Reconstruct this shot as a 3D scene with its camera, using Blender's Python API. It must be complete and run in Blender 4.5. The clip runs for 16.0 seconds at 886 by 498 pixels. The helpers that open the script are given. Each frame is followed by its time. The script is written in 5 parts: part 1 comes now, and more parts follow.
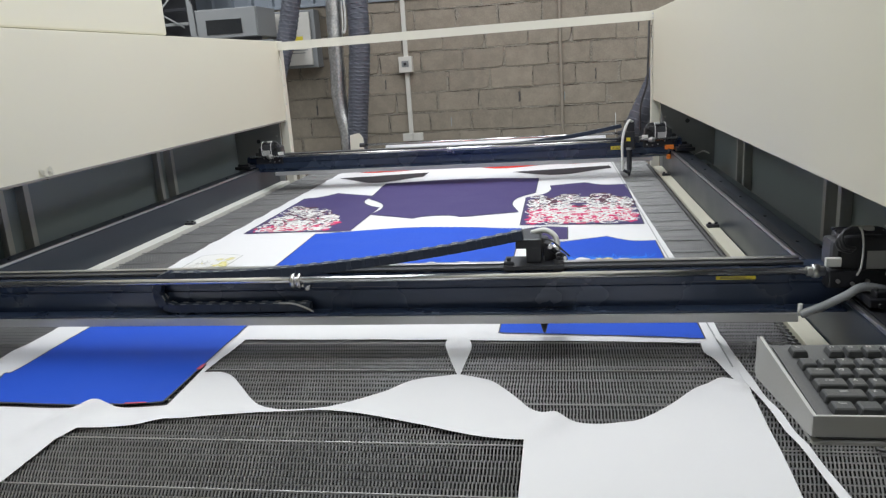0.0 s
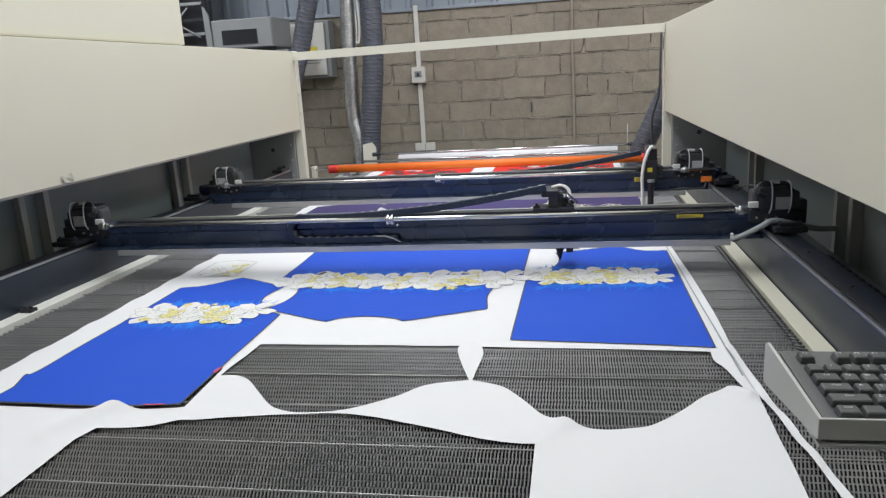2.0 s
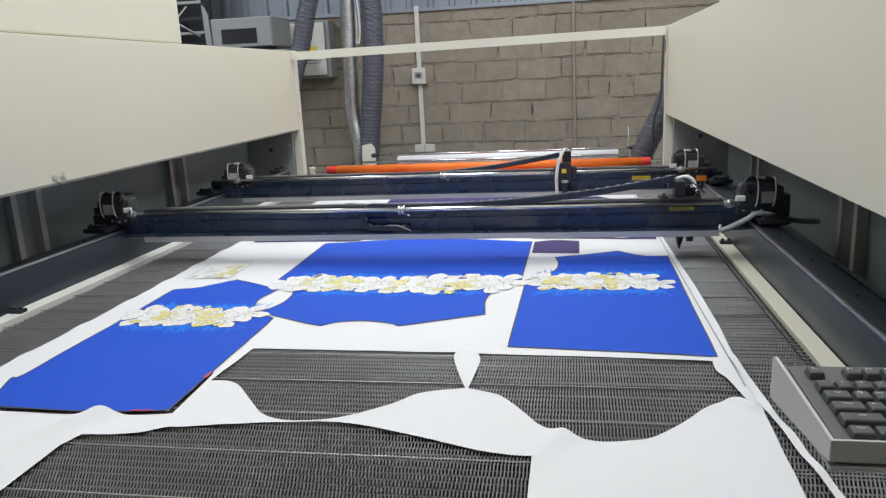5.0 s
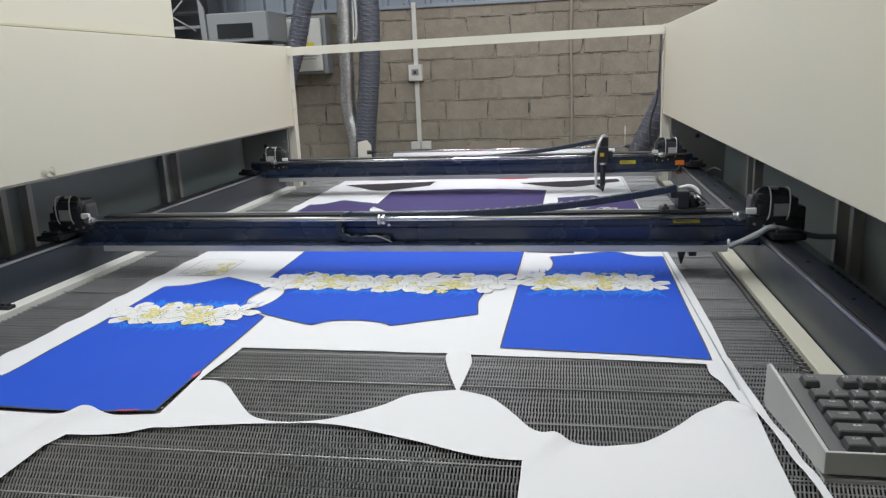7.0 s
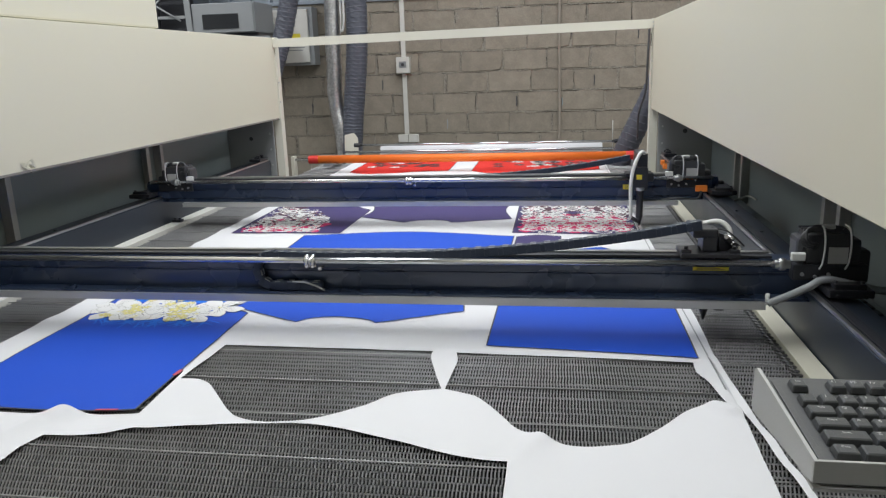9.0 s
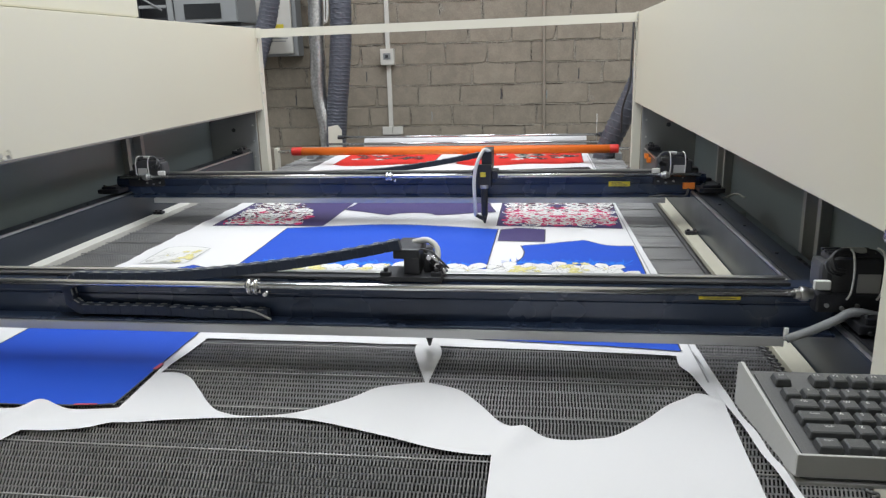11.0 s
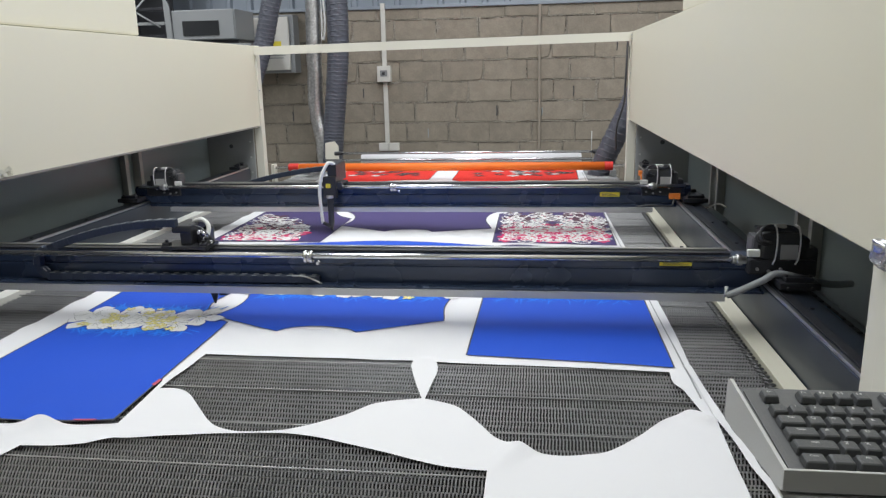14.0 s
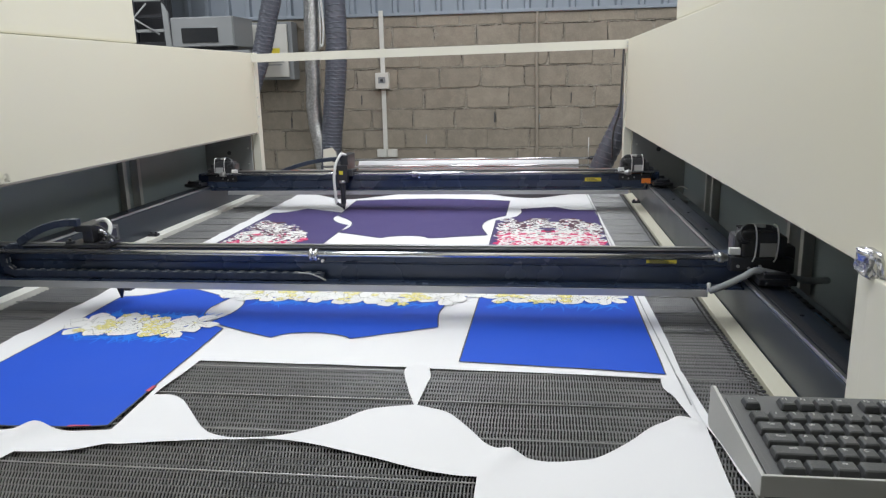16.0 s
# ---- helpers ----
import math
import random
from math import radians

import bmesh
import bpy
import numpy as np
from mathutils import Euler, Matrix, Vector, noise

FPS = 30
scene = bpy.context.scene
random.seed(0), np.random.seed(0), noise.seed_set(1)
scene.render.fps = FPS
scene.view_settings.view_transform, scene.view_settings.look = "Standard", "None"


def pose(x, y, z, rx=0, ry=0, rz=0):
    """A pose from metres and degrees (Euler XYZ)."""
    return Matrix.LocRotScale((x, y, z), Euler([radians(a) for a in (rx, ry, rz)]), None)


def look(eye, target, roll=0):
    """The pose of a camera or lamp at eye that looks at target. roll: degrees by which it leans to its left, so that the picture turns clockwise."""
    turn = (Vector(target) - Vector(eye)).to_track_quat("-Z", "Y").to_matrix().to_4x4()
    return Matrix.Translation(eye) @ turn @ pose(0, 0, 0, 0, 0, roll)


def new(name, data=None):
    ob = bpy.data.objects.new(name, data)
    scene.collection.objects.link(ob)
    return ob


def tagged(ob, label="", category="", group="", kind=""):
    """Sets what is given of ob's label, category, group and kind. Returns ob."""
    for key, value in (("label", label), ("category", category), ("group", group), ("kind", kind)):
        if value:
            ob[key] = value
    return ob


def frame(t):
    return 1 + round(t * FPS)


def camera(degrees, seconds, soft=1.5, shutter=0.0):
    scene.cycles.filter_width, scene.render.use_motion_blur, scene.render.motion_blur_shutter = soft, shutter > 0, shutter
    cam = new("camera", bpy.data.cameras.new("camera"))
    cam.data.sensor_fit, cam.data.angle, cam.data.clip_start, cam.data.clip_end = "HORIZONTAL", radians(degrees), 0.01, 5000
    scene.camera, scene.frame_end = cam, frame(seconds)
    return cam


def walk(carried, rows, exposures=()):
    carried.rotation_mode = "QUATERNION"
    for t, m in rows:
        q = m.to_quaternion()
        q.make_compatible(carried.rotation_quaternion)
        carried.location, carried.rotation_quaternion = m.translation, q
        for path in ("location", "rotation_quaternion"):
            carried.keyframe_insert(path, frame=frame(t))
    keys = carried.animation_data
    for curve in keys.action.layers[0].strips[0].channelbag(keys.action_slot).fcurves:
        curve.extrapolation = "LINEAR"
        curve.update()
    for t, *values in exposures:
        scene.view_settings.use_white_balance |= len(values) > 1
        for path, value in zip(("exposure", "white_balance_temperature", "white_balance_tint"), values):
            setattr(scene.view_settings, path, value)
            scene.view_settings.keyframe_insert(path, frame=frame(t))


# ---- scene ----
cam = camera(62.13, 16.0, soft=1.3)
PATH = [
    (0, look((-0.002, 0.002, 0.698), (-0.3224, 1.9141, 0.2077), -3.69)),
    (0.5, look((0.003, -0.014, 0.697), (-0.3181, 1.8992, 0.2091), -3.61)),
    (1, look((-0.003, -0.027, 0.700), (-0.3308, 1.8866, 0.2180), -3.56)),
    (1.5, look((-0.009, -0.030, 0.702), (-0.3519, 1.8829, 0.2301), -3.48)),
    (2, look((-0.004, -0.027, 0.699), (-0.3521, 1.8876, 0.2363), -3.40)),
    (2.5, look((0.004, -0.015, 0.701), (-0.3464, 1.9003, 0.2424), -3.34)),
    (3, look((0.006, -0.005, 0.700), (-0.3441, 1.9110, 0.2449), -3.17)),
    (3.5, look((0.000, 0.000, 0.700), (-0.3461, 1.9168, 0.2441), -2.97)),
    (4, look((-0.003, 0.011, 0.696), (-0.3497, 1.9273, 0.2411), -2.92)),
    (6.5, look((-0.005, 0.019, 0.696), (-0.3459, 1.9338, 0.2293), -2.54)),
    (7, look((0.002, 0.039, 0.697), (-0.3356, 1.9542, 0.2299), -2.34)),
    (7.5, look((0.004, 0.051, 0.699), (-0.3297, 1.9653, 0.2259), -2.22)),
    (8, look((0.006, 0.053, 0.706), (-0.3267, 1.9663, 0.2259), -2.18)),
    (8.5, look((0.009, 0.065, 0.703), (-0.3128, 1.9791, 0.2218), -2.11)),
    (9, look((0.003, 0.062, 0.703), (-0.3014, 1.9777, 0.2147), -1.92)),
    (11.5, look((0.002, 0.072, 0.701), (-0.2560, 1.9886, 0.1912), -1.43)),
    (12, look((0.008, 0.061, 0.716), (-0.2487, 1.9777, 0.2058), -1.36)),
    (12.5, look((0.009, 0.052, 0.718), (-0.2453, 1.9733, 0.2251), -1.32)),
    (13, look((0.003, 0.048, 0.719), (-0.2481, 1.9731, 0.2379), -1.26)),
    (13.5, look((0.003, 0.049, 0.715), (-0.2468, 1.9759, 0.2411), -1.26)),
    (14, look((0.003, 0.048, 0.713), (-0.2471, 1.9764, 0.2437), -1.27)),
    (14.5, look((0.009, 0.044, 0.718), (-0.2404, 1.9735, 0.2527), -1.25)),
    (15, look((0.015, 0.044, 0.718), (-0.2335, 1.9742, 0.2569), -1.23)),
    (15.5, look((0.022, 0.042, 0.718), (-0.2264, 1.9731, 0.2610), -1.23)),
    (16, look((0.022, 0.038, 0.719), (-0.2277, 1.9701, 0.2650), -1.24)),
]
walk(cam, PATH, [(0, 0.0), (4, 0.0), (6.5, -0.07), (9, -0.02), (11.5, 0.08), (13, 0.07), (14.5, 0.03), (16, 0.04)])

# ---- world, lights and exposure ----
world = bpy.data.worlds.new("world")
scene.world = world
world.use_nodes = True
sky = world.node_tree.nodes.new("ShaderNodeTexSky")
sky.sky_type = "NISHITA"
sky.sun_disc = False
sky.sun_elevation = radians(45)
sky.sun_rotation = radians(120)
world.node_tree.links.new(sky.outputs[0], world.node_tree.nodes["Background"].inputs[0])
world.node_tree.nodes["Background"].inputs[1].default_value = 0.1
scene.view_settings.exposure = 0.0

# skylights are assumed, out of view; area lamps stand in for their daylight
SKYLIGHT_POWER = 153.0
SKYLIGHTS = [(-3.6, 3.1), (-0.6, 3.1), (2.4, 3.1)]
for sx, sy in SKYLIGHTS:
    lamp = bpy.data.lights.new("skylight_glow", "AREA")
    lamp.shape, lamp.size, lamp.size_y, lamp.energy = "RECTANGLE", 1.1, 5.6, SKYLIGHT_POWER
    lamp.color = (0.955, 0.98, 1.0)
    new("skylight_glow", lamp).matrix_world = pose(sx, sy, 3.08)

# ---- materials ----
def mat(name, color, rough=0.5, metal=0.0, vary=0.12, scale=8.0, bump=0.0, bump_scale=200.0, fleck=0.0, coat=0.0):
    """A surface with large soft stains, a finer grain and a fine relief."""
    m = bpy.data.materials.new(name)
    m.use_nodes = True
    n, l = m.node_tree.nodes, m.node_tree.links
    b = n["Principled BSDF"]
    co = n.new("ShaderNodeTexCoord")
    big, fine = n.new("ShaderNodeTexNoise"), n.new("ShaderNodeTexNoise")
    for t, s, d in ((big, scale, 4.0), (fine, bump_scale, 3.0)):
        l.new(co.outputs["Object"], t.inputs["Vector"])
        t.inputs["Scale"].default_value, t.inputs["Detail"].default_value = s, d
    mix = n.new("ShaderNodeMix")
    mix.data_type, mix.blend_type = "RGBA", "MIX"
    dark = [c * (1 - vary) for c in color]
    light = [min(1, c * (1 + vary * 0.6)) for c in color]
    mix.inputs[6].default_value, mix.inputs[7].default_value = (*dark, 1), (*light, 1)
    l.new(big.outputs["Fac"], mix.inputs[0])
    col = mix.outputs[2]
    if fleck:
        ramp = n.new("ShaderNodeMapRange")
        ramp.inputs[1].default_value, ramp.inputs[2].default_value = 0.35, 0.75
        ramp.inputs[3].default_value, ramp.inputs[4].default_value = 1 - fleck, 1 + fleck * 0.4
        l.new(fine.outputs["Fac"], ramp.inputs[0])
        mul = n.new("ShaderNodeVectorMath")
        mul.operation = "SCALE"
        l.new(col, mul.inputs[0])
        l.new(ramp.outputs[0], mul.inputs["Scale"])
        col = mul.outputs[0]
    l.new(col, b.inputs["Base Color"])
    rr = n.new("ShaderNodeMapRange")
    rr.inputs[3].default_value, rr.inputs[4].default_value = max(0.02, rough - 0.08), min(1, rough + 0.08)
    l.new(big.outputs["Fac"], rr.inputs[0])
    l.new(rr.outputs[0], b.inputs["Roughness"])
    b.inputs["Metallic"].default_value = metal
    b.inputs["Coat Weight"].default_value = coat
    if bump:
        bu = n.new("ShaderNodeBump")
        bu.inputs["Strength"].default_value, bu.inputs["Distance"].default_value = bump, 0.002
        l.new(fine.outputs["Fac"], bu.inputs["Height"])
        l.new(bu.outputs[0], b.inputs["Normal"])
    return m


def block_mat():
    """Rough cement block, each block with its own shade."""
    m = mat("cement_block", (0.284, 0.246, 0.195), 0.93, 0, 0.16, 2.2, 0.7, 95.0, 0.12)
    n, l = m.node_tree.nodes, m.node_tree.links
    b = n["Principled BSDF"]
    src = b.inputs["Base Color"].links[0].from_socket
    place = n.new("ShaderNodeNewGeometry")
    for t in [k for k in n if k.bl_idname == "ShaderNodeTexNoise"]:
        l.new(place.outputs["Position"], t.inputs["Vector"])
    stain = n.new("ShaderNodeTexNoise")
    stain.inputs["Scale"].default_value, stain.inputs["Detail"].default_value = 14.0, 6.0
    l.new(place.outputs["Position"], stain.inputs["Vector"])
    patch = n.new("ShaderNodeMapRange")
    patch.inputs[1].default_value, patch.inputs[2].default_value = 0.38, 0.66
    patch.inputs[3].default_value, patch.inputs[4].default_value = 0.90, 1.05
    l.new(stain.outputs["Fac"], patch.inputs[0])
    mottle = n.new("ShaderNodeVectorMath")
    mottle.operation = "SCALE"
    l.new(src, mottle.inputs[0])
    l.new(patch.outputs[0], mottle.inputs["Scale"])
    src = mottle.outputs[0]
    info = n.new("ShaderNodeObjectInfo")
    mr = n.new("ShaderNodeMapRange")
    mr.inputs[3].default_value, mr.inputs[4].default_value = 0.93, 1.06
    l.new(info.outputs["Random"], mr.inputs[0])
    mul = n.new("ShaderNodeVectorMath")
    mul.operation = "SCALE"
    l.new(src, mul.inputs[0])
    l.new(mr.outputs[0], mul.inputs["Scale"])
    l.new(mul.outputs[0], b.inputs["Base Color"])
    return m


CREAM = mat("cream_paint", (0.615, 0.588, 0.476), 0.42, 0, 0.03, 1.3, 0.05, 500.0)
CREAM_EDGE = mat("cream_paint_trim", (0.66, 0.64, 0.55), 0.45, 0, 0.05, 3.0, 0.05, 400.0)
DARKPANEL = mat("dark_grey_paint", (0.26, 0.305, 0.315), 0.42, 0.1, 0.10, 3.0, 0.1, 300.0)
GREYPLATE = mat("grey_plate", (0.30, 0.31, 0.31), 0.5, 0.2, 0.1, 5.0, 0.1, 300.0)
RAILBLUE = mat("dark_rail_paint", (0.023, 0.031, 0.044), 0.34, 0.1, 0.2, 6.0, 0.05, 400.0)
NAVY = mat("navy_anodised", (0.026, 0.041, 0.080), 0.27, 0.2, 0.2, 6.0, 0.05, 400.0, 0, 0.3)
LIPBROWN = mat("dull_primer", (0.20, 0.185, 0.17), 0.8, 0, 0.15, 6.0, 0.1, 200.0)
CHAINBLACK = mat("chain_plastic", (0.022, 0.032, 0.058), 0.5, 0, 0.2, 20.0, 0.1, 300.0)
BLACK = mat("black_plastic", (0.048, 0.049, 0.053), 0.45, 0, 0.3, 12.0, 0.15, 300.0)
BLACKMETAL = mat("black_metal", (0.036, 0.037, 0.043), 0.38, 0.3, 0.2, 12.0, 0.1, 300.0)
CHROME = mat("polished_steel", (0.72, 0.72, 0.73), 0.19, 0.95, 0.08, 20.0)
STEEL = mat("brushed_steel", (0.55, 0.55, 0.55), 0.32, 1.0, 0.15, 20.0, 0.1, 400.0)
ALU = mat("satin_aluminium", (0.55, 0.55, 0.56), 0.42, 0.6, 0.06, 6.0, 0.05, 400.0)
STRIPW = mat("white_strip", (0.68, 0.67, 0.62), 0.5, 0, 0.1, 6.0, 0.05, 200.0)
STRIPC = mat("cream_strip", (0.55, 0.53, 0.43), 0.45, 0, 0.1, 4.0, 0.05, 200.0)
WHITEPL = mat("white_plastic", (0.72, 0.72, 0.70), 0.4, 0, 0.08, 20.0)
GREYHOSE = mat("grey_hose", (0.30, 0.31, 0.32), 0.5, 0, 0.15, 20.0, 0.2, 200.0)
YELLOW = mat("yellow_sticker", (0.75, 0.62, 0.05), 0.45, 0, 0.08, 40.0)
ORANGELAB = mat("orange_tag", (0.80, 0.22, 0.03), 0.5, 0, 0.1, 30.0)
ORANGE = mat("orange_rubber", (0.85, 0.17, 0.015), 0.45, 0, 0.1, 6.0, 0.1, 200.0)
REDCAP = mat("red_tape", (0.62, 0.03, 0.02), 0.45, 0, 0.12, 20.0)
BELT = mat("woven_metal_belt", (0.38, 0.38, 0.382), 0.38, 0.4, 0.3, 9.0, 0.1, 300.0)
RODSTEEL = mat("dull_belt_rod", (0.47, 0.47, 0.465), 0.45, 0.25, 0.1, 12.0)
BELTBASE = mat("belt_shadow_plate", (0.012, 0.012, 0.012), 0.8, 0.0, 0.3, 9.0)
CLOTH = mat("white_polyester", (0.712, 0.711, 0.724), 0.85, 0, 0.03, 4.0, 0.25, 900.0)
BLUE = mat("cobalt_print", (0.003, 0.068, 0.525), 0.8, 0, 0.05, 5.0, 0.2, 900.0)
BLUELIGHT = mat("azure_print", (0.004, 0.17, 0.74), 0.8, 0, 0.08, 9.0, 0.2, 900.0)
PURPLE = mat("purple_print", (0.050, 0.036, 0.135), 0.8, 0, 0.06, 5.0, 0.2, 900.0)
LINE = mat("outline_print", (0.075, 0.078, 0.09), 0.8, 0, 0.1, 9.0)
INK = mat("drawn_ink", (0.13, 0.12, 0.115), 0.8, 0, 0.2, 30.0)
DARKPRINT = mat("black_print", (0.022, 0.020, 0.026), 0.8, 0, 0.2, 9.0)
SHADOWPETAL = mat("grey_petal_print", (0.50, 0.50, 0.49), 0.85, 0, 0.1, 40.0)
PETAL = mat("petal_print", (0.72, 0.72, 0.71), 0.85, 0, 0.04, 9.0, 0.2, 900.0)
YELLOWPR = mat("yellow_flower_print", (0.70, 0.64, 0.24), 0.85, 0, 0.12, 30.0)
MAGENTA = mat("magenta_print", (0.62, 0.03, 0.14), 0.85, 0, 0.15, 20.0)
MAROON = mat("maroon_print", (0.085, 0.03, 0.05), 0.85, 0, 0.2, 20.0)
NOTCH = mat("pink_notch_print", (0.50, 0.09, 0.13), 0.85, 0, 0.2, 40.0)
RED = mat("red_print", (0.70, 0.025, 0.015), 0.85, 0, 0.08, 8.0, 0.2, 900.0)
BLOCK = block_mat()
MORTAR = mat("mortar", (0.32, 0.288, 0.238), 0.95, 0, 0.3, 9.0, 0.9, 90.0, 0.35)
SHEET = mat("grey_blue_steel_sheet", (0.25, 0.28, 0.32), 0.45, 0.3, 0.1, 2.0, 0.05, 100.0)
DUCT = mat("dark_duct_vinyl", (0.078, 0.083, 0.104), 0.42, 0, 0.2, 8.0, 0.5, 60.0)
DUCTWIRE = mat("duct_wire_ridge", (0.115, 0.122, 0.148), 0.4, 0, 0.25, 30.0)
GALV = mat("galvanised_foil", (0.68, 0.68, 0.68), 0.33, 0.95, 0.3, 14.0, 1.0, 55.0, 0.3)
CONDUIT = mat("white_conduit", (0.60, 0.585, 0.54), 0.5, 0, 0.12, 8.0)
BOXGREY = mat("grey_enclosure_paint", (0.235, 0.245, 0.25), 0.5, 0, 0.1, 5.0)
CONCRETE = mat("concrete_floor", (0.25, 0.245, 0.23), 0.8, 0, 0.25, 2.0, 0.5, 40.0, 0.2)
PLASTER = mat("plain_wall_paint", (0.55, 0.54, 0.51), 0.85, 0, 0.1, 1.5, 0.2, 60.0)
KEYTRAY = mat("grey_sheet_tray", (0.49, 0.49, 0.475), 0.45, 0.1, 0.1, 8.0, 0.1, 300.0)
KEYBASE = mat("charcoal_keyboard_plastic", (0.105, 0.107, 0.108), 0.5, 0, 0.1, 30.0, 0.2, 600.0)
KEYCAP = mat("black_keycap", (0.072, 0.075, 0.077), 0.45, 0, 0.15, 40.0, 0.3, 900.0)
FOIL = mat("crumpled_foil", (0.60, 0.60, 0.63), 0.24, 1.0, 0.05, 20.0, 1.0, 60.0)
GLASSDARK = mat("dark_glass", (0.02, 0.022, 0.025), 0.08, 0, 0.1, 5.0, 0, 100, 0, 0.6)


# ---- mesh helpers ----
def link_mesh(name, bm, material, parent=None, label="", smooth=False):
    me = bpy.data.meshes.new(name)
    bmesh.ops.recalc_face_normals(bm, faces=bm.faces)
    bm.to_mesh(me)
    bm.free()
    for m in material if isinstance(material, (list, tuple)) else (material,):
        me.materials.append(m)
    if smooth:
        me.polygons.foreach_set("use_smooth", [True] * len(me.polygons))
    ob = new(name, me)
    ob.parent = parent
    if label:
        ob["label"] = label
    return ob


def part(name, bm, material, parent, label="", smooth=False):
    return link_mesh(name, bm, material, parent, label, smooth)


def empty(name, x=0, y=0, z=0):
    ob = new(name)
    ob.empty_display_size = 0.05
    ob.matrix_basis = pose(x, y, z)
    return ob


def box(x0, x1, y0, y1, z0, z1, bevel=0.0, bm=None, mi=0):
    """A box, its edges rounded by bevel, added to bm."""
    t = bmesh.new()
    bmesh.ops.create_cube(t, size=1)
    bmesh.ops.transform(t, matrix=Matrix.LocRotScale(((x0 + x1) / 2, (y0 + y1) / 2, (z0 + z1) / 2), None, (x1 - x0, y1 - y0, z1 - z0)), verts=t.verts)
    if bevel:
        bmesh.ops.bevel(t, geom=t.edges[:], offset=bevel, segments=2, affect="EDGES", profile=0.6)
    return merge(bm, t, mi)


def merge(bm, t, mi=0):
    for f in t.faces:
        f.material_index = mi
    if bm is None:
        return t
    me = bpy.data.meshes.new("tmp")
    t.to_mesh(me)
    t.free()
    bm.from_mesh(me)
    bpy.data.meshes.remove(me)
    return bm


def rod(a, b, r, bm=None, seg=16, r2=None, mi=0, bevel=0.0):
    """A round bar from a to b."""
    a, b = Vector(a), Vector(b)
    t = bmesh.new()
    bmesh.ops.create_cone(t, cap_ends=True, segments=seg, radius1=r, radius2=r if r2 is None else r2, depth=(b - a).length)
    if bevel:
        bmesh.ops.bevel(t, geom=[e for e in t.edges if len([f for f in e.link_faces if len(f.verts) > 4]) == 1], offset=bevel, segments=2, affect="EDGES", profile=0.6)
    q = (b - a).to_track_quat("Z", "Y")
    bmesh.ops.transform(t, matrix=Matrix.LocRotScale((a + b) / 2, q, None), verts=t.verts)
    for f in t.faces:
        f.smooth = len(f.verts) == 4
    return merge(bm, t, mi)


def spline(pts, n):
    """n+1 points on a smooth line through pts."""
    p = [Vector(v) for v in pts]
    p = [2 * p[0] - p[1]] + p + [2 * p[-1] - p[-2]]
    out = []
    for k in range(n + 1):
        u = k / n * (len(p) - 3)
        i = min(int(u), len(p) - 4)
        u -= i
        a, b, c, d = p[i:i + 4]
        out.append(0.5 * (2 * b + (c - a) * u + (2 * a - 5 * b + 4 * c - d) * u * u + (3 * b - a - 3 * c + d) * u ** 3))
    return out


def hose(pts, r, bm=None, n=24, seg=10, ridge=0.0, mi=0):
    """A bent tube through pts, ridged by ridge along its length."""
    line = spline(pts, n)
    t = bmesh.new()
    rings = []
    side = None
    for i, c in enumerate(line):
        d = (line[min(i + 1, n)] - line[max(i - 1, 0)]).normalized()
        if side is None:
            side = d.orthogonal().normalized()
        side = (side - d * side.dot(d)).normalized()
        up = d.cross(side)
        rr = r * (1 + ridge * (1 if i % 2 else -1))
        rings.append([t.verts.new(c + rr * (math.cos(a) * side + math.sin(a) * up)) for a in (2 * math.pi * k / seg for k in range(seg))])
    for p, q in zip(rings, rings[1:]):
        for k in range(seg):
            t.faces.new((p[k], p[(k + 1) % seg], q[(k + 1) % seg], q[k])).smooth = True
    t.faces.new(rings[0][::-1])
    t.faces.new(rings[-1])
    return merge(bm, t, mi)


def prism(outline, axis, a, b, bm=None, mi=0):
    """A flat outline in the plane across axis, drawn out from a to b."""
    def put(u, v, w):
        return {"x": (w, u, v), "y": (u, w, v), "z": (u, v, w)}[axis]
    t = bmesh.new()
    lo = [t.verts.new(put(u, v, a)) for u, v in outline]
    hi = [t.verts.new(put(u, v, b)) for u, v in outline]
    t.faces.new(lo)
    t.faces.new(hi)
    for k in range(len(lo)):
        j = (k + 1) % len(lo)
        t.faces.new((lo[k], lo[j], hi[j], hi[k]))
    return merge(bm, t, mi)


# ---- hall: floor, north wall, added unseen walls and ceiling with skylight openings ----
def structure(name, bm, material, label):
    return tagged(link_mesh(name, bm, material), label, kind="structure")


FLOOR = -0.9
structure("floor", box(-6, 5, -4, 7.2, FLOOR - 0.1, FLOOR), CONCRETE, "worn grey concrete workshop floor")
ceil = bmesh.new()
xs = [-6.2]
for sx, sy in SKYLIGHTS:
    xs += [sx - 0.6, sx + 0.6]
xs.append(5.2)
for i in range(0, len(xs), 2):
    box(xs[i], xs[i + 1], -4.2, 7.4, 3.0, 3.06, 0, ceil)
for i in range(1, len(xs) - 1, 2):
    box(xs[i], xs[i + 1], -4.2, 0.25, 3.0, 3.06, 0, ceil)
    box(xs[i], xs[i + 1], 5.95, 7.4, 3.0, 3.06, 0, ceil)
structure("ceiling", ceil, SHEET, "unseen grey steel sheet ceiling with long openings added for the lamps")
structure("wall_west", box(-6.2, -6.0, -4.2, 7.2, FLOOR, 3.0), PLASTER, "plain pale painted wall added out of view")
structure("wall_east", box(5.0, 5.2, -4.2, 7.2, FLOOR, 3.0), PLASTER, "plain pale painted wall added out of view")
structure("wall_south", box(-6.0, 5.0, -4.2, -4.0, FLOOR, 3.0), PLASTER, "plain pale painted wall added out of view")

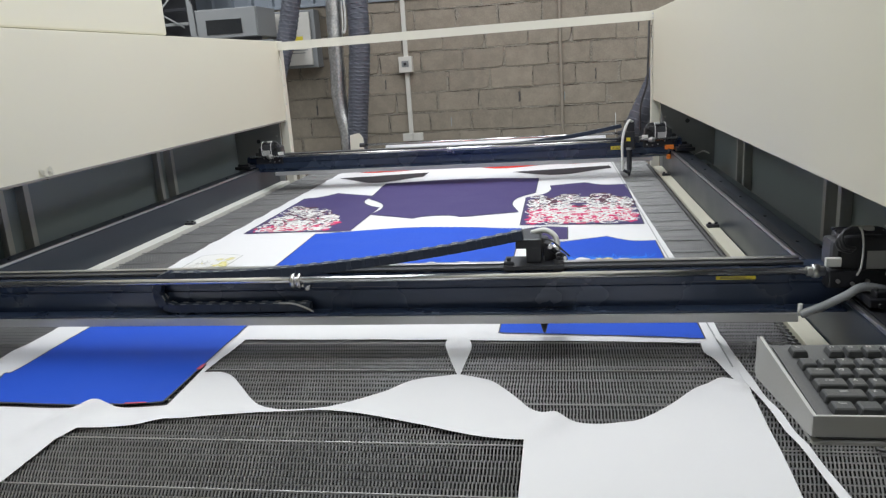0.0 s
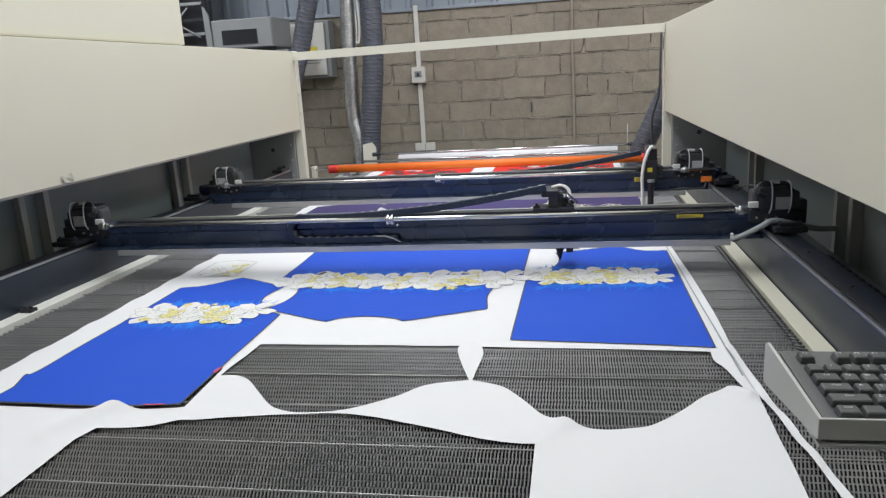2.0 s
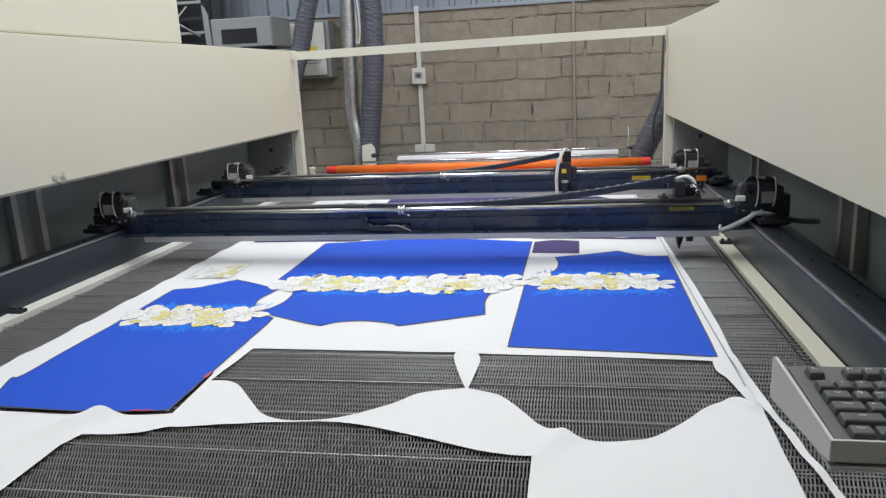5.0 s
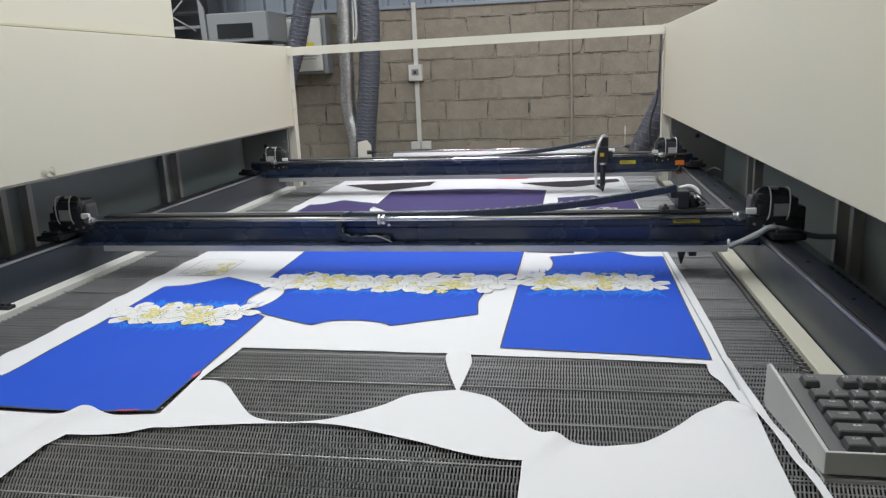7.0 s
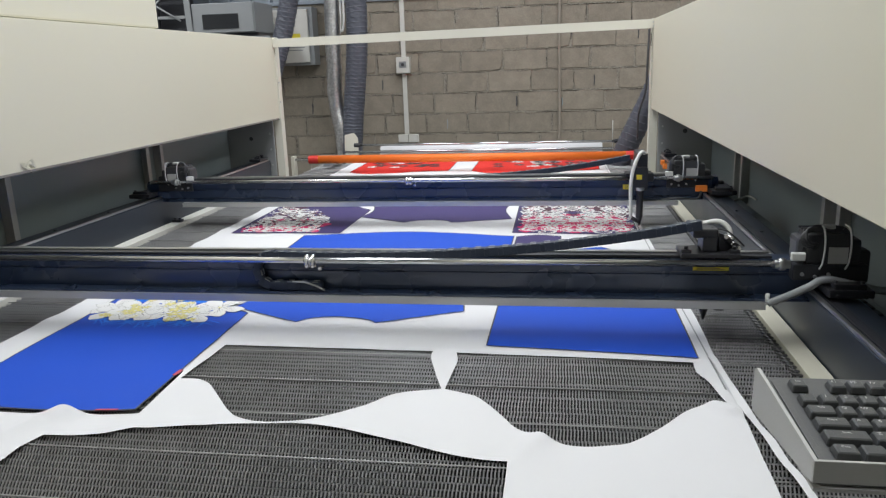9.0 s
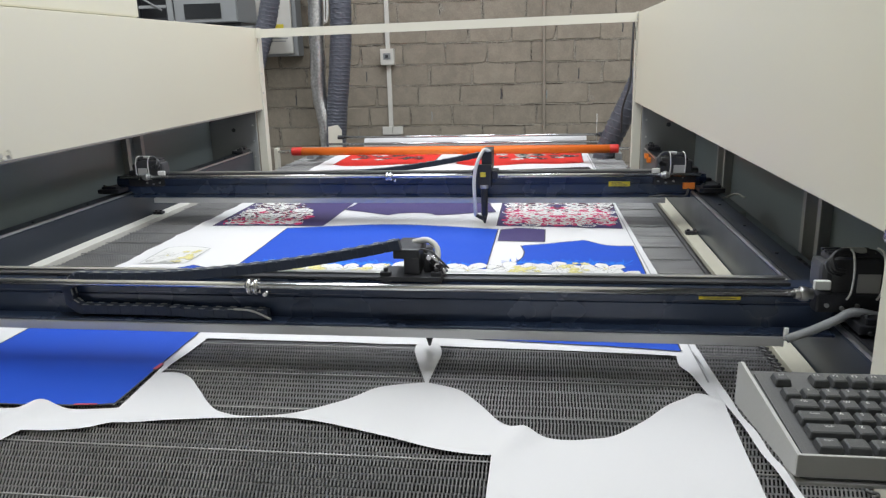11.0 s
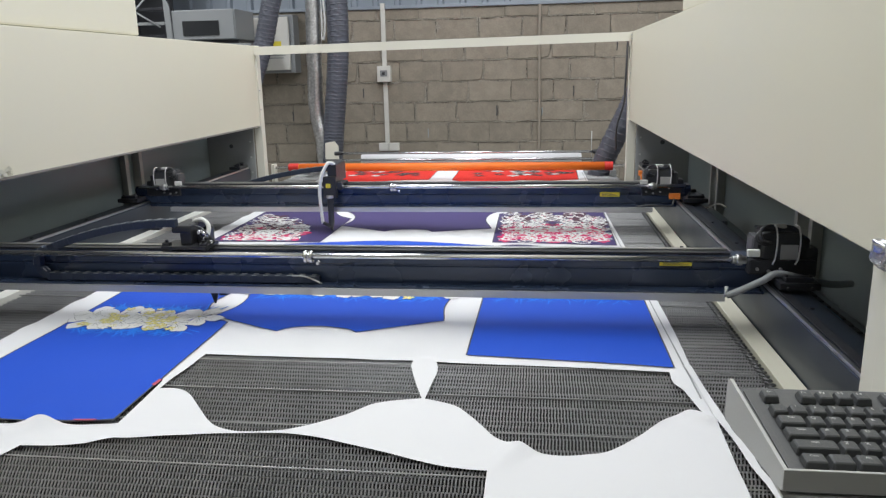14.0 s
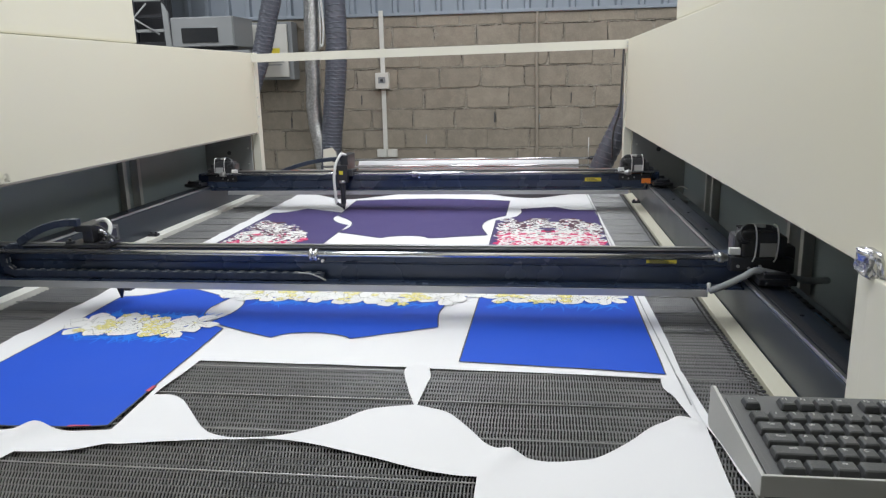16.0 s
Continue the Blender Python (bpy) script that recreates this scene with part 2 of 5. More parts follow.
WALL_Y = 6.9
WALL_TOP = 1.27
wall_north = structure("wall_north", box(-6.0, 5.0, WALL_Y + 0.0045, WALL_Y + 0.2, FLOOR, WALL_TOP), MORTAR, "rough cement block wall with sandy mortar joints")
sheet = bmesh.new()
prof = []
x = -6.0
while x < 5.0:
    prof += [(x, 0), (x + 0.10, 0), (x + 0.115, 0.03), (x + 0.15, 0.03), (x + 0.165, 0)]
    x += 0.20
vs = [(sheet.verts.new((u, WALL_Y + 0.1 - w, WALL_TOP - 0.05)), sheet.verts.new((u, WALL_Y + 0.1 - w, 3.0))) for u, w in prof]
for p, q in zip(vs, vs[1:]):
    sheet.faces.new((p[0], q[0], q[1], p[1]))
r = bmesh.ops.extrude_face_region(sheet, geom=sheet.faces[:])
bmesh.ops.translate(sheet, vec=(0, 0.02, 0), verts=[v for v in r["geom"] if isinstance(v, bmesh.types.BMVert)])
structure("wall_cladding", sheet, SHEET, "grey-blue ribbed steel cladding above the blocks")
structure("trim", box(-6.0, 5.0, WALL_Y - 0.02, WALL_Y + 0.16, WALL_TOP, WALL_TOP + 0.03, 0.004), SHEET, "thin metal capping along the wall top")

# ---- laser cutting machine ----
cutter = tagged(empty("laser_cutter", -0.61, 2.3, FLOOR), "large cream and dark-grey laser cutting machine with a conveyor bed", "laser cutter")
LX, RX = -1.762, 0.556          # faces of the two side hoods
END_Y = 4.655


def cpart(name, bm, material, label="", parent=None, smooth=False):
    """A part of the machine, written in world metres."""
    ob = part(name, bm, material, parent or cutter, label, smooth)
    ob.matrix_parent_inverse = Matrix.Translation((0.61, -2.3, -FLOOR))
    return ob


def sub(name, bm, material, parent, label="", smooth=False):
    return part(name, bm, material, parent, label, smooth)


# side hoods: folded sheet with a lip along the lower edge
for face, out, ztop, zlow, up_y in ((LX, -1, 0.895, 0.395, 3.31), (RX, 1, 0.918, 0.405, 3.22)):
    def span(a, b):
        return (face + out * a, face + out * b) if out > 0 else (face + out * b, face + out * a)
    hood = cpart("side_hood", box(*span(0, 0.012), -1.0, END_Y, zlow, ztop, 0.003), CREAM, "long cream painted hood panel")
    sub("bottom_lip", box(*span(-0.0015 if out < 0 else 0.013, 0.06), -1.0, END_Y - 0.02, zlow - 0.004, zlow + 0.005, 0.0012), LIPBROWN, hood, "dull brown-grey folded lip")
    sub("top_plate", box(*span(0.012, 0.75), -1.0, END_Y, ztop - 0.014, ztop - 0.002, 0.002), CREAM, hood)
    sub("outer_panel", box(*span(0.75, 0.762), -1.0, END_Y, FLOOR + 0.05, ztop, 0.003), CREAM, hood)
    top = cpart("upper_cabinet", box(*span(0.02, 0.72), -1.0, up_y, ztop + 0.004, 2.1, 0.008), CREAM, "tall cream cabinet on top of the hood")
    # recess behind the gantry ends
    back = cpart("recess_panel", box(*span(0.36, 0.372), -1.0, END_Y - 0.005, -0.25, zlow + 0.05), DARKPANEL, "dark grey sheet at the back of the recess")
    for ry in ((1.3, 2.45, 3.59) if out < 0 else (1.3, 2.48, 3.74)):
        rib = bmesh.new()
        box(*span(0.325, 0.36), ry, ry + 0.01, 0.0, zlow + 0.03, 0.001, rib)
        box(*span(0.325, 0.36), ry + 0.12, ry + 0.13, 0.0, zlow + 0.03, 0.001, rib)
        box(*span(0.318, 0.324), ry - 0.018, ry + 0.012, 0.0, zlow + 0.03, 0.001, rib)
        box(*span(0.318, 0.324), ry + 0.118, ry + 0.148, 0.0, zlow + 0.03, 0.001, rib)
        sub("rib", rib, KEYTRAY, back)
    for ry in (1.6, 1.9, 2.7, 3.0, 3.7):
        sub("tab", box(*span(0.30, 0.315), ry, ry + 0.022, zlow - 0.06, zlow + 0.03, 0.002), GREYPLATE, back)
    # cream end post and inner end plate
    post = cpart("end_post", box(*span(-0.008, 0.042), END_Y, END_Y + 0.06, FLOOR + 0.02, ztop + 0.002, 0.004), CREAM_EDGE, "cream square end post")
    plate = cpart("end_plate", box(*span(0.045, 0.36), END_Y - 0.02, END_Y - 0.008, 0.0, zlow + 0.02, 0.002), GREYPLATE, "grey end plate with a round hole")
    hx = face + out * 0.2
    # no opening is cut: a black disc paints the dark inside of the hole
    sub("hole", rod((hx, END_Y - 0.0215, 0.27), (hx, END_Y - 0.019, 0.27), 0.013, seg=20), BLACK, plate)
    for k in range(3):
        sub("bolt", rod((face + out * 0.07, END_Y - 0.026, 0.1 + 0.1 * k), (face + out * 0.07, END_Y - 0.019, 0.1 + 0.1 * k), 0.006, seg=6), STEEL, plate)
    # guide rail: dark box beam with a ground steel track
    inner = 0.068 if out < 0 else 0.055
    rail = bmesh.new()
    box(*span(inner, inner + 0.10), 0.2, 4.6, -0.06, 0.132, 0.004, rail)
    rail_ob = cpart("guide_rail", rail, RAILBLUE, "dark blue box beam carrying the gantry track")
    sub("track", box(*span(inner + 0.002, inner + 0.012), 0.25, 4.58, 0.132, 0.141, 0.002), STEEL, rail_ob, "ground steel track")
    sub("track_groove", box(*span(inner + 0.022, inner + 0.046), 0.25, 4.58, 0.1325, 0.1365, 0.0015), BLACKMETAL, rail_ob, "black rack beside the track")
    sub("flange", box(*span(inner + 0.10, inner + 0.25), 0.2, 4.6, 0.03, 0.036, 0.001), DARKPANEL, rail_ob)
    for ky in [0.45 + 0.35 * k for k in range(12)]:
        bolt = bmesh.new()
        rod((face + out * (inner + 0.06), ky, 0.131), (face + out * (inner + 0.06), ky, 0.136), 0.006, bolt, 6)
        sub("bolt", bolt, BLACKMETAL, rail_ob)
    stop_ = bmesh.new()
    box(*span(inner + 0.004, inner + 0.075), 4.44, 4.57, 0.1415, 0.160, 0.003, stop_)
    for k in range(4):
        box(*span(inner + 0.012 + 0.012 * (k % 2), inner + 0.045), 4.45 + 0.03 * k, 4.468 + 0.03 * k, 0.160, 0.172 + 0.004 * (k % 2), 0.002, stop_)
    sub("rail_stop", stop_, BLACKMETAL, rail_ob, "black toothed bracket at the end of the track")
    if out > 0:
        for k in range(2):
            sub("limit_sensor", box(*span(inner - 0.022, inner - 0.0005), 4.36 - 0.09 * k, 4.40 - 0.09 * k, 0.105 - 0.01 * k, 0.132 - 0.01 * k, 0.003), ORANGELAB, rail_ob, "orange limit sensor")
    # chain trough beside the right rail
    if out > 0:
        for ky in range(40):
            y0 = 0.4 + ky * 0.05
            sub("drag_chain_link", box(*span(inner + 0.125, inner + 0.185), y0, y0 + 0.042, 0.04, 0.075, 0.004), BLACK, rail_ob, "black plastic drag chain link")

for k in range(2):
    cpart("trough_label", box(0.737 + 0.006 * k, 0.772 + 0.006 * k, 2.09 - 0.16 * k, 2.17 - 0.12 * k, 0.0762, 0.078), mat("pale_blue_label", (0.10, 0.22, 0.34), 0.5, 0, 0.1, 30.0), "small pale blue label on the drag chain")

# cover strips beside the belt
cpart("cover_strip", box(-1.83, -1.772, 0.2, 4.62, -0.02, 0.006, 0.002), STRIPW, "pale metal strip along the belt edge")
strip = cpart("cover_strip", box(0.557, 0.608, 0.2, 4.62, -0.02, 0.006, 0.002), STRIPC, "cream metal strip along the belt edge")
for sx, ys_ in ((-1.80, (0.9, 2.05, 3.3)), (0.584, (2.95, 4.25))):
    for y in ys_:
        stop = bmesh.new()
        box(sx - 0.022, sx + 0.022, y - 0.016, y + 0.016, 0.006, 0.018, 0.002, stop)
        rod((sx - 0.012, y, 0.018), (sx - 0.012, y, 0.026), 0.006, stop, 10)
        rod((sx + 0.012, y, 0.018), (sx + 0.012, y, 0.026), 0.006, stop, 10)
        sub("end_stop", stop, BLACKMETAL, strip)

# cross bar between the hoods
bar = bmesh.new()
prism([(LX - 0.045, 0.838), (RX + 0.01, 0.866), (RX + 0.01, 0.913), (LX - 0.045, 0.885)], "y", END_Y - 0.022, END_Y - 0.002, bar)
bmesh.ops.bevel(bar, geom=bar.edges[:], offset=0.002, segments=2, affect="EDGES")
cross = cpart("cross_bar", bar, CREAM_EDGE, "cream flat tie bar between the hoods")
for bx, bz0 in ((LX - 0.03, 0.85), (RX - 0.005, 0.877)):
    for bz in (bz0, bz0 + 0.022):
        sub("bolt", rod((bx, END_Y - 0.027, bz), (bx, END_Y - 0.02, bz), 0.005, seg=8), STEEL, cross)

strip_ob = cpart("cable_strip", box(RX - 0.0105, RX - 0.0082, END_Y + 0.012, END_Y + 0.03, 0.765, 0.838, 0.0006), BLACK, "narrow black strip on the end post")
for bx, bz in ((LX + 0.014, 0.50), (LX + 0.014, 0.62), (RX - 0.001, 0.55), (RX - 0.001, 0.68)):
    cpart("post_screw", rod((bx, END_Y - 0.004, bz), (bx, END_Y + 0.002, bz), 0.005, seg=10), STEEL)

# front post on the right with the foil-wrapped end of a pipe
fpost = bmesh.new()
box(RX + 0.004, RX + 0.085, 1.0, 1.31, FLOOR + 0.02, 0.404, 0.004, fpost)
box(RX - 0.010, RX + 0.003, 1.0, 1.235, FLOOR + 0.02, 0.400, 0.003, fpost)
cpart("front_post", fpost, CREAM_EDGE, "cream front post under the hood")
foil = bmesh.new()
bmesh.ops.create_icosphere(foil, subdivisions=4, radius=1)
for v in foil.verts:
    c = v.co.copy()
    c = Vector([math.copysign(abs(t) ** 0.45, t) for t in c])
    d = 1 + 0.13 * noise.noise(v.co * 2.6) + 0.10 * noise.noise(v.co * 6.5)
    v.co = Vector((c.x * 0.052 * d + RX + 0.032, c.y * 0.034 * d + 1.245, c.z * 0.026 * d + 0.410 + 0.010 * c.x * c.x))
foil_ob = cpart("foil_wrap", foil, FOIL, "crumpled silver foil wrapped round a fitting")

# scrap of torn tape on the left hood
tape = bmesh.new()
bmesh.ops.create_grid(tape, x_segments=10, y_segments=8, size=0.5)
for v in tape.verts:
    n = noise.noise(v.co * 5)
    v.co = Vector((LX + 0.004 + 0.004 * n, 2.30 + v.co.x * 0.06 + 0.02 * n, 0.418 + v.co.y * (0.018 + 0.018 * n) + 0.006 * math.sin(v.co.x * 9)))
cpart("tape_scrap", tape, STRIPC, "scrap of torn whitish tape")

# ---- conveyor belt of corrugated metal strips ----
BX0, BX1, BY0, BY1 = -1.757, 0.552, 0.35, 5.46
# near-black plate: the shade between the belt bars is put into its colour
belt = cpart("conveyor_bed", box(BX0, BX1, BY0, BY1, -0.06, -0.019), BELTBASE, "near-black plate standing for the shade under the woven metal belt")
STEP, PITCH = 0.0235, 0.0068


def belt_strip_mesh():
    """One row of arched bars that run along the belt."""
    n = int((BX1 - BX0 - 0.01) / PITCH)
    x = BX0 + 0.008 + np.arange(n) * PITCH
    w, lean, half, low = 0.0028, 0.0006, 0.0108, 0.0035
    arch = [(-half, -0.0125), (-0.25 * half, -0.0035), (half, -0.0120)]
    ground = []
    for gy, gz in arch:
        gx = lean * gy / half
        ground += [(gx, gy, gz - low), (gx, gy, gz), (gx + w, gy, gz), (gx + w, gy, gz - low)]
    v = np.concatenate([np.stack([x + gx, np.full(n, gy), np.full(n, gz)], 1)[:, None] for gx, gy, gz in ground], 1).reshape(-1, 3)
    quads = np.array([(0, 3, 2, 1)] + [(4 * k + a, 4 * k + a + 1, 4 * k + a + 5, 4 * k + a + 4) for k in (0, 1) for a in (0, 1, 2)])
    f = (np.arange(n)[:, None, None] * 12 + quads[None]).reshape(-1, 4)
    return v, f


bv, bf = belt_strip_mesh()
verts, faces = [], []
rows_n = int((BY1 - BY0 - 0.03) / STEP)
for k in range(rows_n):
    v = bv.copy()
    v[:, 1] += BY0 + 0.02 + k * STEP
    v[:, 2] += 0.0006 * math.sin(k * 1.7)
    v[:, 0] += 0.0007 * math.sin(k * 2.3)
    verts.append(v)
    faces.append(bf + k * len(bv))
me = bpy.data.meshes.new("belt_weave")
me.from_pydata(np.concatenate(verts).tolist(), [], np.concatenate(faces).tolist())
me.materials.append(BELT)
weave = new("belt_weave", me)
weave.parent = belt
tagged(weave, "dark corrugated metal belt strips", kind="stuff")
for k in range(30):
    y = 0.391 + 0.1708 * k
    sub("cross_rod", rod((BX0, y, -0.0034), (BX1, y, -0.0034), 0.0017, seg=6), RODSTEEL, belt, "pale steel cross rod")
# ragged link chain along the right edge of the belt
edge = bmesh.new()
for k in range(180):
    y = 0.5 + k * 0.0235
    rod((0.530, y, 0.0), (0.548, y + 0.011, 0.001), 0.0032, edge, 5)
    rod((0.548, y + 0.011, 0.001), (0.530, y + 0.0235, 0.0), 0.0032, edge, 5)
tagged(sub("edge_chain", edge, mat("worn_chain_steel", (0.10, 0.10, 0.10), 0.45, 0.4, 0.4, 30.0), belt), "dark steel edge chain of the belt", kind="stuff")

# ---- two gantries, written at y = 0 and moved along the rails ----
def motor(x, s, parent):
    """A black servo motor with a cable bundle and white ties; s is -1 at the left end and 1 at the right."""
    y0, y1 = 0.025, 0.105

    def at(u):
        return x + s * u
    def bx(u0, u1, ya, yb, z0, z1, bv, bm=None):
        return box(min(at(u0), at(u1)), max(at(u0), at(u1)), ya, yb, z0, z1, bv, bm)
    body = bx(-0.01, 0.092, y0, y1, 0.2, 0.278, 0.009)
    bx(-0.03, -0.005, y0 + 0.005, y1 - 0.005, 0.195, 0.268, 0.012, body)
    bx(0.088, 0.118, y0 + 0.01, y1 - 0.005, 0.16, 0.262, 0.008, body)
    bx(0.112, 0.145, y0 + 0.02, y1 - 0.005, 0.15, 0.232, 0.008, body)
    m = part("motor", body, BLACK, parent, "black servo motor with tied cables")
    for k in range(4):
        part("cooling_fin", bx(-0.008, 0.088, y0 + 0.02 + k * 0.018, y0 + 0.028 + k * 0.018, 0.277, 0.282, 0.001), BLACK, m)
    part("motor_mount", bx(-0.04, 0.13, 0.014, 0.12, 0.165, 0.2045, 0.005), BLACKMETAL, m)
    for k in range(3):
        d = 0.004 * k
        c_ = hose([(at(0.005 + d), 0.020, 0.245 + d), (at(-0.022 + d), 0.012 - d, 0.256 + d), (at(-0.026 + d), 0.012, 0.278 + d), (at(0.0), 0.02, 0.290 + d), (at(0.035), 0.024 + d, 0.286 + d), (at(0.07), 0.03, 0.284 + d), (at(0.10), 0.05, 0.262)], 0.0042, None, 28, 8)
        part("cable", c_, BLACK, m, "", True)
    for u in (0.024, 0.082):
        tie = hose([(at(u - 0.006), 0.012, 0.195), (at(u - 0.001), 0.007, 0.215), (at(u + 0.001), 0.007, 0.26), (at(u - 0.002), 0.015, 0.294), (at(u - 0.006), 0.035, 0.299)], 0.0022, None, 18, 6)
        part("cable_tie", tie, WHITEPL, m, "white cable tie", True)
    part("plug", bx(0.005, 0.052, 0.024, 0.042, 0.288, 0.300, 0.004), KEYTRAY, m, "pale grey cable plug")
    part("cable_end", rod((at(0.048), 0.033, 0.294), (at(0.07), 0.03, 0.290), 0.0045, seg=10), KEYTRAY, m)
    part("rating_label", bx(-0.046, -0.014, 0.012, 0.0262, 0.214, 0.234, 0.003), WHITEPL, m, "small white rating label")
    part("rating_label", bx(0.040, 0.084, 0.0222, 0.0248, 0.206, 0.246, 0.0005), KEYTRAY, m, "grey maker's plate")
    for k in range(3):
        part("bolt", rod((at(-0.02 + 0.03 * k), 0.015, 0.182 - 0.006 * (k % 2)), (at(-0.02 + 0.03 * k), 0.008, 0.182 - 0.006 * (k % 2)), 0.0045, seg=8), STEEL, m)
    return m


def knob(x, y, z, parent):
    """The bright clamped coupling on the drive rod."""
    k = bmesh.new()
    rod((x - 0.013, y, z), (x - 0.003, y, z), 0.0195, k, 18, bevel=0.004)
    rod((x + 0.003, y, z), (x + 0.013, y, z), 0.0195, k, 18, bevel=0.004)
    rod((x - 0.005, y, z), (x + 0.005, y, z), 0.013, k, 14)
    for a in range(3):
        c, s = math.cos(a * 2.1 + 0.5), math.sin(a * 2.1 + 0.5)
        rod((x - 0.016, y + 0.012 * c, z + 0.012 * s), (x + 0.016, y + 0.012 * c, z + 0.012 * s), 0.004, k, 8)
    rod((x + 0.026, y - 0.006, z - 0.018), (x + 0.026, y + 0.02, z - 0.018), 0.005, k, 10)
    return part("coupling", k, CHROME, parent, "bright steel clamp coupling on the rod")


def gantry(far):
    g = tagged(empty("laser_gantry"), "dark blue gantry with a laser head and " + ("yellow and orange tags" if far else "one yellow tag"), "gantry", "gantries over the bed")
    x0, x1 = -1.90, 0.67
    beam = bmesh.new()
    face_y = 0.02 if far else 0.046
    prof = [(0.02, 0.1135), (0.02, 0.122), (0.026, 0.125), (0.026, 0.130), (0.02, 0.133), (0.02, 0.168), (0.024, 0.170), (0.024, 0.174), (0.02, 0.176), (0.02, 0.197), (0.028, 0.205), (0.028, 0.209), (0.10, 0.209), (0.10, 0.1135)] if far else [(0.006, 0.1135), (0.006, 0.1185), (0.009, 0.1195), (0.046, 0.1195), (0.046, 0.168), (0.050, 0.170), (0.050, 0.174), (0.046, 0.176), (0.046, 0.205), (0.048, 0.209), (0.10, 0.209), (0.10, 0.1135)]
    prism(prof, "x", x0, x1, beam)
    part("beam", beam, NAVY, g, "dark blue anodised beam")
    part("linear_track", box(-1.74, 0.53, 0.052, 0.074, 0.2095, 0.2165, 0.0015), BLACKMETAL, g)
    part("top_track", box(-1.74, 0.53, 0.082, 0.099, 0.2095, 0.2195, 0.0015), STEEL, g)
    lip = bmesh.new()
    box(-1.722, 0.51, 0.0, 0.003, 0.093, 0.113, 0.0008, lip)
    box(-1.722, 0.51, 0.0031, 0.10, 0.110, 0.113, 0.0008, lip)
    part("lower_cover", lip, ALU, g, "pale aluminium cover under the beam")
    e0, e1 = (-1.87, 0.645) if far else (-1.775, 0.55)
    part("drive_rod", rod((e0, 0.004, 0.209), (e1, 0.004, 0.209), 0.0085, seg=20), CHROME, g, "polished steel drive rod")
    knob(-0.641, 0.004, 0.206, g)
    for x in ((-1.745, 0.505) if far else (-1.765, 0.54)):
        c = bmesh.new()
        rod((x - 0.008, 0.004, 0.209), (x + 0.008, 0.004, 0.209), 0.0155, c, 16, bevel=0.003)
        rod((x - 0.018, 0.004, 0.209), (x + 0.018, 0.004, 0.209), 0.011, c, 16, bevel=0.001)
        part("end_coupling", c, STEEL, g)
    motor(-1.71 if far else -1.82, -1, g)
    motor(0.50 if far else 0.61, 1, g)
    for x in (-1.90, 0.68):
        c = bmesh.new()
        box(x - 0.05, x + 0.05, -0.06, 0.16, 0.145, 0.163, 0.003, c)
        box(x - 0.035, x + 0.035, -0.05, -0.02, 0.141, 0.175, 0.003, c)
        box(x - 0.035, x + 0.035, 0.12, 0.15, 0.141, 0.175, 0.003, c)
        for k in (-0.03, 0.03):
            rod((x + k, -0.052, 0.15), (x + k, -0.066, 0.15), 0.005, c, 8)
            rod((x + k, -0.035, 0.163), (x + k, -0.035, 0.18), 0.005, c, 8)
        part("end_carriage", c, BLACKMETAL, g, "black end carriage riding on the track")
    tag_x = 0.325 if far else 0.385
    tag_z, tag_h = (0.160, 0.02) if far else (0.180, 0.012)
    tag = part("warning_tag", box(tag_x - 0.043, tag_x + 0.043, face_y - 0.003, face_y - 0.0005, tag_z, tag_z + tag_h, 0.0004), YELLOW, g, "yellow warning tag")
    for k in range(3):
        part("print_bar", box(tag_x - 0.034, tag_x + 0.034 - 0.012 * k, face_y - 0.0035, face_y - 0.0031, tag_z + tag_h * (0.2 + 0.25 * k), tag_z + tag_h * (0.3 + 0.25 * k)), LINE, tag)
    if far:
        part("orange_tag", box(0.578, 0.625, 0.005, 0.0195, 0.150, 0.176, 0.002), ORANGELAB, g, "orange terminal tag")
        w = hose([(0.60, 0.005, 0.152), (0.58, -0.02, 0.125), (0.50, -0.03, 0.13), (0.44, 0.0, 0.12)], 0.004, None, 20, 6)
        part("thin_cable", w, BLACK, g, "", True)
        w = hose([(0.72, 0.02, 0.10), (0.745, -0.03, 0.125), (0.775, -0.05, 0.14), (0.80, -0.08, 0.13)], 0.004, None, 20, 6)
        part("loose_lead", w, WHITEPL, g, "", True)
        part("lead_connector", box(0.75, 0.80, -0.12, -0.095, 0.06, 0.08, 0.004), GREYPLATE, g)
    else:
        h = hose([(0.512, -0.004, 0.112), (0.55, -0.01, 0.130), (0.60, -0.012, 0.157), (0.635, -0.012, 0.176), (0.70, -0.01, 0.163), (0.78, 0.02, 0.140), (0.86, 0.08, 0.125)], 0.0095, None, 90, 10, 0.06)
        part("air_hose", h, GREYHOSE, g, "grey corrugated air hose", True)
        part("hose_nipple", rod((0.512, 0.0, 0.108), (0.512, 0.0, 0.135), 0.005, seg=10), WHITEPL, g)
        fit_ = bmesh.new()
        rod((0.645, -0.01, 0.155), (0.645, -0.01, 0.10), 0.007, fit_, 10)
        rod((0.645, -0.01, 0.13), (0.665, -0.015, 0.125), 0.010, fit_, 10)
        rod((0.64, -0.01, 0.105), (0.652, -0.012, 0.09), 0.009, fit_, 10)
        part("hose_fitting", fit_, BLACKMETAL, g)
    # laser head
    if far:
        body = bmesh.new()
        box(-0.055, 0.055, -0.012, 0.075, 0.220, 0.231, 0.002, body)
        box(-0.03, 0.03, -0.05, -0.012, 0.165, 0.262, 0.004, body)
        box(-0.012, 0.03, -0.03, 0.14, 0.231, 0.315, 0.004, body)
        box(0.03, 0.055, -0.035, -0.005, 0.20, 0.235, 0.003, body)
